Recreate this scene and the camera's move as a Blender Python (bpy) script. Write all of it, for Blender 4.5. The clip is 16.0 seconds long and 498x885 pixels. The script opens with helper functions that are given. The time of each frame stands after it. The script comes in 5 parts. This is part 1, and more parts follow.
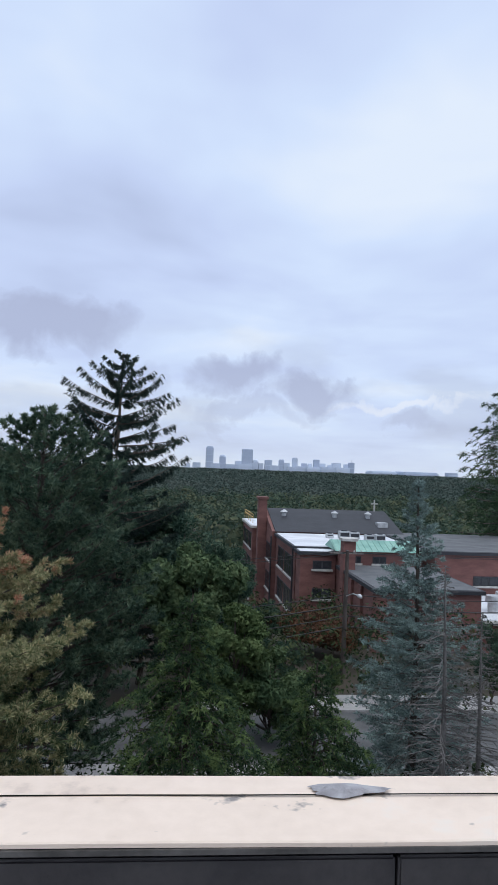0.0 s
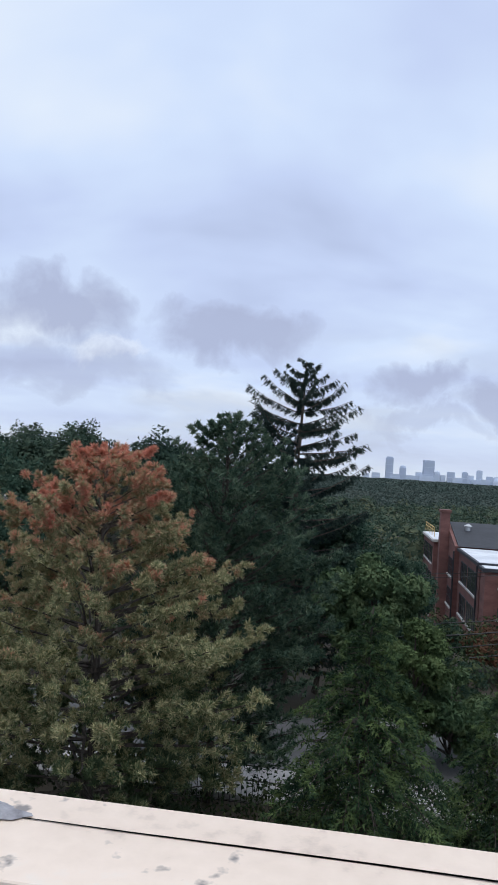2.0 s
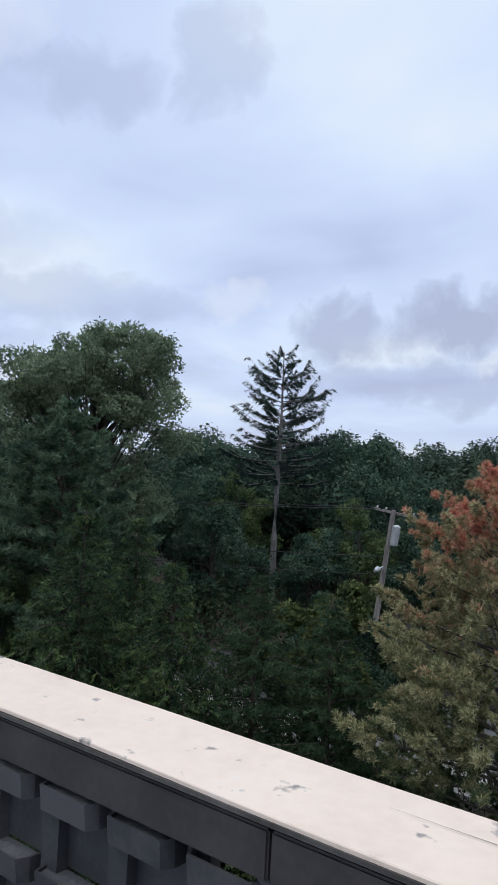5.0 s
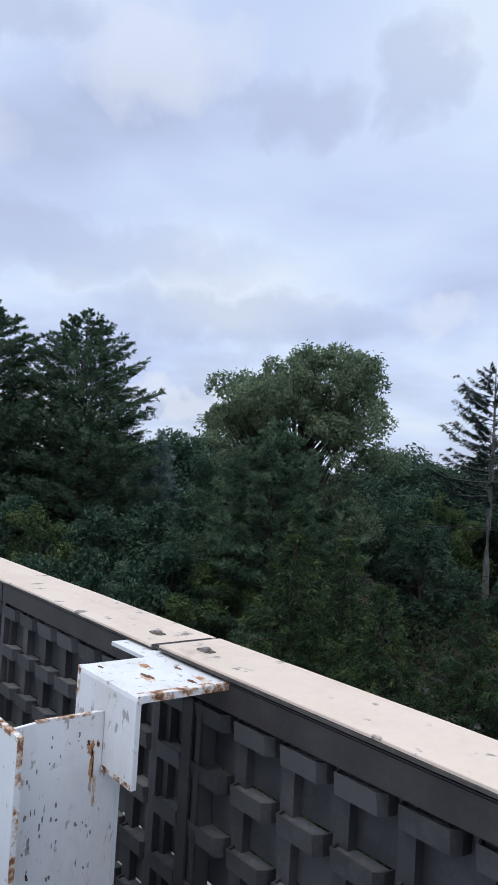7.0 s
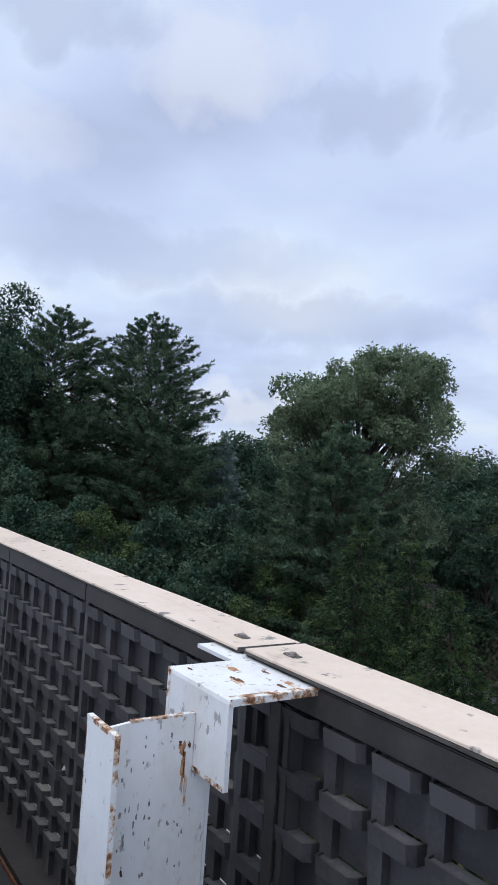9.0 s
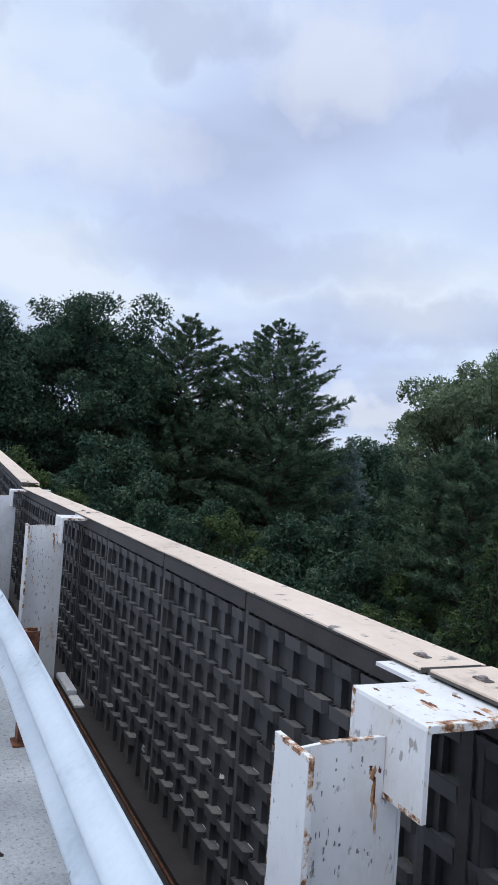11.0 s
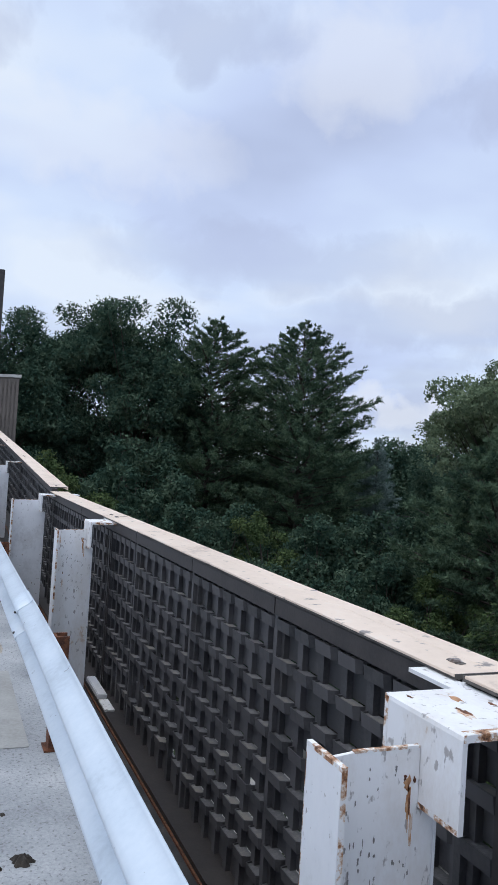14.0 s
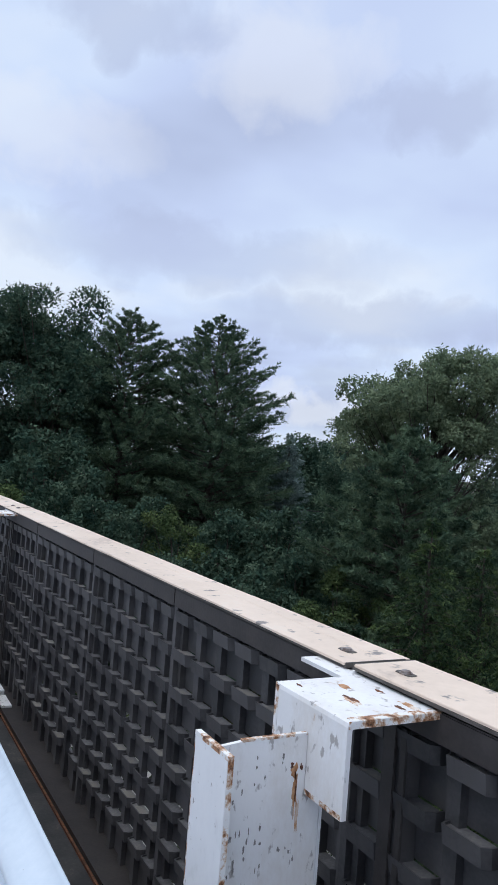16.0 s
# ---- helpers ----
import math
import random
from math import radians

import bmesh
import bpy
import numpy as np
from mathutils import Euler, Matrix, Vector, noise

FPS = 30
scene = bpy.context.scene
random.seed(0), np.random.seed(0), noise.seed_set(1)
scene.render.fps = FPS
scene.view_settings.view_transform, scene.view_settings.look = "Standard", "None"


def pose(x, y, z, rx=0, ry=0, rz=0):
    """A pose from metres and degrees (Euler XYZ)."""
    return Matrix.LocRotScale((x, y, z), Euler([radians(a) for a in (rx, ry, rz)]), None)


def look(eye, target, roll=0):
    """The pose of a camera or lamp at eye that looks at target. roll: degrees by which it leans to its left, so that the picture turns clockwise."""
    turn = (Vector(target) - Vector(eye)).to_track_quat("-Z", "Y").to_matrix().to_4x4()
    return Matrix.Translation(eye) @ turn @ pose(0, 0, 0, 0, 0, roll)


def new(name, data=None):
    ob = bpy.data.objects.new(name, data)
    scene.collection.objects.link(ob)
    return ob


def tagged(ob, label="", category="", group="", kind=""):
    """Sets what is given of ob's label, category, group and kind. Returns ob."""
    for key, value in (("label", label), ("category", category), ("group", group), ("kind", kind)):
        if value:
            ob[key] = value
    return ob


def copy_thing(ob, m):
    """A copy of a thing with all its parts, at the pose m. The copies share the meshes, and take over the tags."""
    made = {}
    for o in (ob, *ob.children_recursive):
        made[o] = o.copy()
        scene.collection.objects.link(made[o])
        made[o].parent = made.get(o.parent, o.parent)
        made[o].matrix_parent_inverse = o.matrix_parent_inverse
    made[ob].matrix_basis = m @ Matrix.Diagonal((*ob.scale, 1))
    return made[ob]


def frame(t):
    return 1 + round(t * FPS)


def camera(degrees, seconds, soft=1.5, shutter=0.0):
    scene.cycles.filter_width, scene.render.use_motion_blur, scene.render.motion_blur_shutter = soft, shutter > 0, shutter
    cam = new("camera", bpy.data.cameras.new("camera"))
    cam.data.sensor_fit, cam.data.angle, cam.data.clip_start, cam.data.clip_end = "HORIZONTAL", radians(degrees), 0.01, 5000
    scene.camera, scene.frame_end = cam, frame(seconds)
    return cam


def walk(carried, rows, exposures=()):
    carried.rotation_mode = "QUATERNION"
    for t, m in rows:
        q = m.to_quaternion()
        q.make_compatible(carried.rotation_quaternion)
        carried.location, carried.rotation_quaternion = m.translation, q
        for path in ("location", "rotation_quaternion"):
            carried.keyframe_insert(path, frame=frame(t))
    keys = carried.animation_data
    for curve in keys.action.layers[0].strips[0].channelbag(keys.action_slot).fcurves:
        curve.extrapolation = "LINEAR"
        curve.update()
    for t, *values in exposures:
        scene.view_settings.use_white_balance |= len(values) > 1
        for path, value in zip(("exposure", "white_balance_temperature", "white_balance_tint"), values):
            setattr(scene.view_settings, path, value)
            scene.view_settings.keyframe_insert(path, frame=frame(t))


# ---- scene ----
cam = camera(36.0, 16.0)
walk(cam, [
    (0.0, pose(0.440, -0.032, 1.437, 91.70, -2.10, -5.51)),
    (0.5, pose(0.300, 0.131, 1.416, 91.40, -2.90, 0.81)),
    (1.0, pose(0.290, 0.170, 1.410, 91.90, -3.50, 4.20)),
    (1.5, pose(0.340, 0.190, 1.400, 92.00, -3.70, 5.98)),
    (2.0, pose(0.320, 0.200, 1.405, 91.70, -3.70, 7.81)),
    (2.5, pose(0.300, 0.210, 1.410, 91.50, -3.40, 10.97)),
    (3.0, pose(0.220, 0.210, 1.425, 91.40, -3.00, 15.46)),
    (3.5, pose(0.140, 0.190, 1.455, 91.40, -2.70, 20.46)),
    (4.0, pose(0.080, 0.235, 1.435, 91.40, -2.60, 25.93)),
    (4.5, pose(0.090, 0.190, 1.420, 91.40, -2.80, 31.45)),
    (5.0, pose(0.110, 0.100, 1.435, 91.30, -3.20, 37.25)),
    (7.5, pose(0.165, -0.220, 1.465, 92.00, -3.50, 53.95)),
    (8.0, pose(0.170, -0.240, 1.470, 92.00, -3.60, 54.75)),
    (10.5, pose(0.001, -0.297, 1.457, 91.43, -4.17, 63.52)),
    (11.0, pose(-0.026, -0.363, 1.466, 91.51, -4.15, 66.33)),
    (11.5, pose(-0.077, -0.418, 1.466, 91.62, -4.08, 68.86)),
    (12.0, pose(-0.121, -0.437, 1.456, 91.66, -4.19, 70.91)),
    (12.5, pose(-0.112, -0.423, 1.460, 91.62, -4.12, 71.71)),
    (13.0, pose(-0.091, -0.405, 1.466, 91.59, -3.93, 71.18)),
    (13.5, pose(-0.082, -0.389, 1.468, 91.57, -3.81, 69.88)),
    (14.0, pose(-0.051, -0.356, 1.471, 91.54, -3.58, 68.35)),
    (14.5, pose(-0.053, -0.328, 1.462, 91.58, -3.61, 66.91)),
    (15.0, pose(-0.055, -0.317, 1.461, 91.60, -3.90, 65.28)),
    (15.5, pose(-0.069, -0.308, 1.456, 91.61, -3.99, 63.95)),
    (16.0, pose(-0.046, -0.306, 1.461, 91.56, -4.53, 61.84)),
], exposures=[(0.0, 0.0), (16.0, 0.0)])

# ---- world and sun: an overcast afternoon ----
world = bpy.data.worlds.new("overcast_sky")
scene.world = world
world.use_nodes = True
wn, wl = world.node_tree.nodes, world.node_tree.links
wn.clear()


def wnode(kind, **sets):
    n = wn.new(kind)
    for k, val in sets.items():
        n.inputs[k].default_value = val
    return n


sky = wn.new("ShaderNodeTexSky")
sky.sky_type = "NISHITA"
sky.sun_disc = False
sky.sun_elevation, sky.sun_rotation = radians(52), radians(200)
coord = wn.new("ShaderNodeTexCoord")
sep = wn.new("ShaderNodeSeparateXYZ")
wl.new(coord.outputs["Generated"], sep.inputs[0])


def wmath(op, a, b):
    n = wn.new("ShaderNodeMath")
    n.operation = op
    for i, src in enumerate((a, b)):
        if isinstance(src, (int, float)):
            n.inputs[i].default_value = src
        else:
            wl.new(src, n.inputs[i])
    return n.outputs[0]


def wramp(fac, stops):
    n = wn.new("ShaderNodeValToRGB")
    while len(n.color_ramp.elements) < len(stops):
        n.color_ramp.elements.new(0.5)
    for e, (p, c) in zip(n.color_ramp.elements, stops):
        e.position, e.color = p, (*c, 1)
    wl.new(fac, n.inputs[0])
    return n.outputs[0]


def wmix(fac, a, b, blend="MIX"):
    n = wn.new("ShaderNodeMixRGB")
    n.blend_type = blend
    for i, src in enumerate((fac, a, b)):
        if isinstance(src, (int, float)):
            n.inputs[i].default_value = src
        elif isinstance(src, tuple):
            n.inputs[i].default_value = (*src, 1)
        else:
            wl.new(src, n.inputs[i])
    return n.outputs[0]


def wnoise(vec, scale, detail, rough, distort=0.0):
    n = wnode("ShaderNodeTexNoise", Scale=scale, Detail=detail, Roughness=rough, Distortion=distort)
    wl.new(vec, n.inputs["Vector"])
    return n.outputs["Fac"]


# cloud deck: the direction meets a level sheet, so the clouds flatten towards the horizon
up = wmath("MAXIMUM", sep.outputs["Z"], 0.0)
lift = wmath("ADD", up, 0.16)
flat = wn.new("ShaderNodeCombineXYZ")
wl.new(wmath("DIVIDE", sep.outputs["X"], lift), flat.inputs[0])
wl.new(wmath("DIVIDE", sep.outputs["Y"], lift), flat.inputs[1])
flat.inputs[2].default_value = 3.7
broad = wnoise(flat.outputs[0], 1.05, 4.0, 0.48, 0.25)
heaps = wn.new("ShaderNodeMapping")
heaps.inputs["Scale"].default_value = (1.0, 1.0, 2.3)
wl.new(coord.outputs["Generated"], heaps.inputs[0])
heap = wnoise(heaps.outputs[0], 6.5, 4.0, 0.50, 0.1)
deck = wramp(broad, [(0.28, (0.49, 0.575, 0.81)), (0.41, (0.58, 0.685, 0.95)), (0.54, (0.66, 0.785, 1.02)), (0.66, (0.78, 0.875, 1.02))])
heap_mask = wramp(heap, [(0.50, (0, 0, 0)), (0.62, (1, 1, 1))])
low = wramp(up, [(0.0, (0.30, 0.30, 0.30)), (0.05, (0.36, 0.36, 0.36)), (0.13, (0.30, 0.30, 0.30)), (0.20, (0, 0, 0))])
deck = wmix(wmath("MULTIPLY", heap_mask, low), deck, (0.45, 0.50, 0.63))

# single clouds: azimuth and elevation of each, half width, half height (degrees), depth; their edges frayed by noise
CLOUDS = [
    (9.8, 9.8, 5.4, 2.0, 0.85), (22.6, 10.4, 4.6, 2.5, 0.90), (31.0, 10.2, 3.8, 1.9, 0.75), (21.5, 6.2, 7.0, 1.6, 0.60), (28.5, 6.8, 5.0, 1.5, 0.5),
    (-4.6, 6.6, 3.2, 1.7, 0.85), (-10.6, 5.8, 2.2, 1.4, 0.85), (-17.2, 3.6, 2.2, 0.9, 0.6), (-5.0, 3.9, 5.0, 0.8, 0.5), (4.0, 5.4, 3.0, 1.2, 0.4),
    (50.0, 25.4, 4.6, 2.2, 0.42), (41.5, 27.6, 2.8, 2.9, 0.40), (73.5, 29.6, 6.0, 2.2, 0.45), (54.0, 11.0, 12.0, 2.0, 0.40), (67.0, 15.0, 14.0, 2.2, 0.35),
    (89.5, 27.0, 3.5, 2.5, 0.4)]
RIFTS = [(61.6, 28.0, 6.5, 3.6, 0.42), (81.0, 22.0, 9.0, 3.0, 0.35), (39.0, 11.6, 2.0, 1.2, 0.32), (18.4, 7.8, 2.2, 0.8, 0.40), (-17.0, 5.2, 4.5, 0.5, 0.6), (58.0, 4.5, 6.0, 1.2, 0.5)]


def wfn(op, a):
    return wmath(op, a, 0.0)


az_of = wmath("MULTIPLY", wmath("ARCTAN2", wmath("MULTIPLY", sep.outputs["X"], -1.0), sep.outputs["Y"]), 180 / math.pi)
el_of = wmath("MULTIPLY", wfn("ARCSINE", sep.outputs["Z"]), 180 / math.pi)
fray_a = wmath("MULTIPLY", wmath("SUBTRACT", wnoise(coord.outputs["Generated"], 12.0, 6.0, 0.55, 0.3), 0.5), 10.0)
shifted = wn.new("ShaderNodeMapping")
shifted.inputs["Location"].default_value = (7.3, 2.1, 4.4)
wl.new(coord.outputs["Generated"], shifted.inputs[0])
fray_e = wmath("MULTIPLY", wmath("SUBTRACT", wnoise(shifted.outputs[0], 15.0, 6.0, 0.55, 0.3), 0.5), 7.0)
az_of, el_of = wmath("ADD", az_of, fray_a), wmath("ADD", el_of, fray_e)


def cloud_mask(rows):
    total = None
    for a0, e0, wa, we, deep in rows:
        u = wmath("MULTIPLY", wmath("SUBTRACT", az_of, a0), 1 / wa)
        v = wmath("MULTIPLY", wmath("SUBTRACT", el_of, e0), 1 / we)
        r = wmath("ADD", wmath("MULTIPLY", u, u), wmath("MULTIPLY", v, v))
        m = wmath("MULTIPLY", wmath("MAXIMUM", wmath("SUBTRACT", 1.25, wmath("MULTIPLY", r, 0.8)), 0.0), deep)
        m = wmath("MINIMUM", m, deep)
        total = m if total is None else wmath("MAXIMUM", total, m)
    return total


deck = wmix(cloud_mask(RIFTS), deck, (0.86, 0.90, 0.98))
deck = wmix(cloud_mask(CLOUDS), deck, (0.43, 0.485, 0.68))
haze = wramp(up, [(0.0, (0.6, 0.6, 0.6)), (0.05, (0.2, 0.2, 0.2)), (0.12, (0, 0, 0))])
deck = wmix(haze, deck, (0.68, 0.75, 0.87))
# an overcast sky grows brighter overhead, above what the camera sees
gain = wramp(up, [(0.0, (0.0, 0.0, 0.0)), (0.56, (0.0, 0.0, 0.0)), (0.85, (1, 1, 1))])
deck = wmix(gain, deck, (1.30, 1.42, 1.62))
clear = wmix(1.0, sky.outputs[0], (0.06, 0.06, 0.06), "MULTIPLY")
deck = wmix(0.04, deck, clear)
backg = wnode("ShaderNodeBackground", Strength=1.0)
wl.new(deck, backg.inputs[0])
wout = wn.new("ShaderNodeOutputWorld")
wl.new(backg.outputs[0], wout.inputs[0])

sun = new("sun", bpy.data.lights.new("sun", "SUN"))
sun.data.energy, sun.data.angle, sun.data.color = 0.55, radians(25), (1.0, 0.96, 0.92)
sun.matrix_world = look((10, -30, 60), (0, 0, 0))


# ---- materials ----
def mat(name, stops, rough=0.7, metal=0.0, scale=6.0, detail=6.0, bump=0.15, fine=60.0, island=0.0, stretch=(1, 1, 1), rough_var=0.1, space="Object", spots=None, spot_scale=30.0, spot_cut=(0.62, 0.66), leaf=0.0, objrand=0.0, contrast=1.9):
    """A node material: colour stops over two scales of noise, fine relief, optional spots of another colour, and variation by island or object."""
    m = bpy.data.materials.new(name)
    m.use_nodes = True
    nt = m.node_tree
    nn, ll = nt.nodes, nt.links
    bs = nn["Principled BSDF"]
    tc = nn.new("ShaderNodeTexCoord")
    mp = nn.new("ShaderNodeMapping")
    mp.inputs["Scale"].default_value = stretch
    ll.new(tc.outputs[space], mp.inputs[0])

    def ns(sc, det, ro=0.6):
        n = nn.new("ShaderNodeTexNoise")
        n.inputs["Scale"].default_value, n.inputs["Detail"].default_value, n.inputs["Roughness"].default_value = sc, det, ro
        ll.new(mp.outputs[0], n.inputs["Vector"])
        return n.outputs["Fac"]

    def mth(op, a, b):
        n = nn.new("ShaderNodeMath")
        n.operation = op
        for i, s in enumerate((a, b)):
            if isinstance(s, (int, float)):
                n.inputs[i].default_value = s
            else:
                ll.new(s, n.inputs[i])
        return n.outputs[0]

    big, small = ns(scale, detail), ns(fine, 3.0)
    fac = mth("ADD", mth("MULTIPLY", big, 0.75), mth("MULTIPLY", small, 0.25))
    fac = mth("ADD", mth("MULTIPLY", mth("SUBTRACT", fac, 0.5), contrast), 0.5)
    if island:
        g = nn.new("ShaderNodeNewGeometry")
        fac = mth("ADD", fac, mth("MULTIPLY", mth("SUBTRACT", g.outputs["Random Per Island"], 0.5), island))
    if objrand:
        oi = nn.new("ShaderNodeObjectInfo")
        fac = mth("ADD", fac, mth("MULTIPLY", mth("SUBTRACT", oi.outputs["Random"], 0.5), objrand))
    rp = nn.new("ShaderNodeValToRGB")
    while len(rp.color_ramp.elements) < len(stops):
        rp.color_ramp.elements.new(0.5)
    for e, (p, c) in zip(rp.color_ramp.elements, stops):
        e.position, e.color = p, (*c, 1)
    ll.new(fac, rp.inputs[0])
    col = rp.outputs[0]
    if spots:
        sp = ns(spot_scale, 4.0, 0.55)
        mk = nn.new("ShaderNodeValToRGB")
        mk.color_ramp.elements[0].position, mk.color_ramp.elements[1].position = spot_cut
        ll.new(sp, mk.inputs[0])
        mx = nn.new("ShaderNodeMixRGB")
        mx.inputs[2].default_value = (*spots, 1)
        ll.new(mk.outputs[0], mx.inputs[0])
        ll.new(col, mx.inputs[1])
        col = mx.outputs[0]
    ll.new(col, bs.inputs["Base Color"])
    bs.inputs["Metallic"].default_value = metal
    ll.new(mth("ADD", mth("MULTIPLY", mth("SUBTRACT", big, 0.5), rough_var * 2), rough), bs.inputs["Roughness"])
    if bump:
        bp = nn.new("ShaderNodeBump")
        bp.inputs["Strength"].default_value, bp.inputs["Distance"].default_value = bump, 0.01
        ll.new(fac, bp.inputs["Height"])
        ll.new(bp.outputs[0], bs.inputs["Normal"])
    if leaf:
        tl = nn.new("ShaderNodeBsdfTranslucent")
        ll.new(col, tl.inputs[0])
        ms = nn.new("ShaderNodeMixShader")
        ms.inputs[0].default_value = leaf
        ll.new(bs.outputs[0], ms.inputs[1])
        ll.new(tl.outputs[0], ms.inputs[2])
        ll.new(ms.outputs[0], nn["Material Output"].inputs[0])
        bs.inputs["Specular IOR Level"].default_value = 0.08
    return m


def leafmat(name, dark, mid, light, scale=0.8, island=0.28, leaf=0.22, fine=2.2):
    return mat(name, [(0.25, tuple(v * 1.35 for v in dark)), (0.5, tuple(v * 1.12 for v in mid)), (0.78, light)], rough=0.85, scale=scale, detail=4.0, fine=fine, bump=0, island=island, leaf=leaf, contrast=2.1)


M_COPING = mat("weathered_cream_coping", [(0.10, (0.46, 0.36, 0.29)), (0.34, (0.73, 0.59, 0.47)), (0.62, (0.80, 0.655, 0.53)), (0.9, (0.76, 0.69, 0.60))], rough=0.5, scale=2.2, fine=35, bump=0.06, spots=(0.24, 0.21, 0.19), spot_scale=13.0, spot_cut=(0.635, 0.70))
M_SEAM = mat("dark_sealant", [(0.3, (0.05, 0.045, 0.04)), (0.7, (0.12, 0.11, 0.10))], rough=0.8)
M_PATCH = mat("grey_caulk", [(0.3, (0.20, 0.19, 0.20)), (0.7, (0.38, 0.37, 0.38))], rough=0.75, scale=25, bump=0.4)
M_PANEL = mat("charcoal_moulded_plastic", [(0.3, (0.044, 0.044, 0.047)), (0.7, (0.086, 0.083, 0.086))], rough=0.5, scale=5, fine=80, bump=0.06, rough_var=0.12, spots=(0.080, 0.076, 0.074), spot_scale=4.0, spot_cut=(0.60, 0.72), objrand=0.6)
M_WHITE = mat("chipped_white_paint", [(0.15, (0.58, 0.57, 0.57)), (0.5, (0.79, 0.795, 0.81)), (0.85, (0.84, 0.84, 0.85))], rough=0.5, scale=4, fine=40, bump=0.1, stretch=(1, 1, 0.6), spots=(0.40, 0.37, 0.35), spot_scale=48.0, spot_cut=(0.655, 0.69))
M_WHITE_RUST = mat("rust_stained_white_paint", [(0.04, (0.30, 0.15, 0.08)), (0.14, (0.56, 0.42, 0.31)), (0.26, (0.74, 0.72, 0.70)), (0.6, (0.82, 0.82, 0.825))], rough=0.6, scale=7, fine=70, bump=0.2, stretch=(1, 1, 0.5), spots=(0.42, 0.40, 0.39), spot_scale=36.0, spot_cut=(0.615, 0.67))
M_EDGE = mat("rust_chipped_paint_edge", [(0.28, (0.09, 0.040, 0.022)), (0.40, (0.34, 0.16, 0.075)), (0.50, (0.62, 0.48, 0.37)), (0.58, (0.80, 0.795, 0.79))], rough=0.75, scale=24, fine=90, bump=0.35)
M_RUN = mat("rust_run", [(0.25, (0.27, 0.11, 0.045)), (0.48, (0.52, 0.29, 0.15)), (0.62, (0.76, 0.68, 0.60))], rough=0.75, scale=22, fine=80, bump=0.15, stretch=(1, 1, 0.35))
M_RUST = mat("rust", [(0.2, (0.06, 0.025, 0.015)), (0.8, (0.22, 0.085, 0.04))], rough=0.9, scale=30, bump=0.4)
M_RAIL = mat("galvanised_painted_rail", [(0.15, (0.46, 0.53, 0.60)), (0.5, (0.60, 0.68, 0.76)), (0.85, (0.68, 0.75, 0.82))], rough=0.38, metal=0.15, scale=3, fine=40, bump=0.04, spots=(0.28, 0.32, 0.36), spot_scale=16, spot_cut=(0.70, 0.72))
M_CONC = mat("weathered_concrete", [(0.1, (0.19, 0.20, 0.21)), (0.42, (0.33, 0.345, 0.36)), (0.62, (0.40, 0.415, 0.43)), (0.85, (0.52, 0.53, 0.535))], rough=0.85, scale=1.3, detail=14, fine=70, bump=0.4, contrast=2.8, spots=(0.16, 0.16, 0.16), spot_scale=55, spot_cut=(0.56, 0.70))
M_CONC_ROUGH = mat("broken_concrete", [(0.3, (0.30, 0.26, 0.21)), (0.7, (0.52, 0.48, 0.42))], rough=0.95, scale=14, bump=0.8)
M_YELLOW = mat("worn_yellow_paint", [(0.28, (0.36, 0.36, 0.34)), (0.40, (0.70, 0.44, 0.15)), (0.8, (0.80, 0.52, 0.17))], rough=0.8, scale=9, fine=60, bump=0.1)
M_DARKSTEEL = mat("dark_brown_steel", [(0.3, (0.030, 0.026, 0.026)), (0.7, (0.055, 0.048, 0.046))], rough=0.5, scale=8)
M_LEDGE = mat("dirty_dark_ledge", [(0.3, (0.026, 0.026, 0.027)), (0.65, (0.058, 0.056, 0.055)), (0.8, (0.12, 0.10, 0.085))], rough=0.75, scale=5, bump=0.2)
M_BOLT = mat("worn_bolt_steel", [(0.3, (0.16, 0.12, 0.10)), (0.7, (0.40, 0.36, 0.34))], rough=0.45, metal=0.7, scale=40)
M_DIRT = mat("dark_dirt", [(0.3, (0.02, 0.017, 0.013)), (0.7, (0.06, 0.05, 0.04))], rough=0.95, scale=40, bump=0.6)
M_BARK = mat("grey_brown_bark", [(0.3, (0.035, 0.028, 0.022)), (0.7, (0.11, 0.09, 0.075))], rough=0.95, scale=6, fine=25, bump=0.7, stretch=(1, 1, 0.25))
M_BARKPALE = mat("pale_dead_bark", [(0.3, (0.10, 0.095, 0.09)), (0.7, (0.22, 0.21, 0.20))], rough=0.95, scale=6, fine=25, bump=0.5, stretch=(1, 1, 0.25))
M_POLE = mat("weathered_pole_wood", [(0.3, (0.16, 0.14, 0.13)), (0.7, (0.34, 0.31, 0.29))], rough=0.9, scale=6, bump=0.4, stretch=(1, 1, 0.15))
M_GRASS = mat("rough_ground", [(0.2, (0.020, 0.018, 0.012)), (0.5, (0.042, 0.034, 0.022)), (0.8, (0.075, 0.055, 0.034))], rough=0.95, scale=0.12, detail=12, fine=2.5, bump=0.6)
M_ASPHALT = mat("pale_worn_asphalt", [(0.3, (0.077, 0.077, 0.078)), (0.7, (0.140, 0.140, 0.140))], rough=0.9, scale=0.5, detail=9, fine=20, bump=0.15)
M_PAVE = mat("concrete_pavement", [(0.3, (0.30, 0.29, 0.28)), (0.7, (0.46, 0.45, 0.43))], rough=0.9, scale=0.8, fine=20)

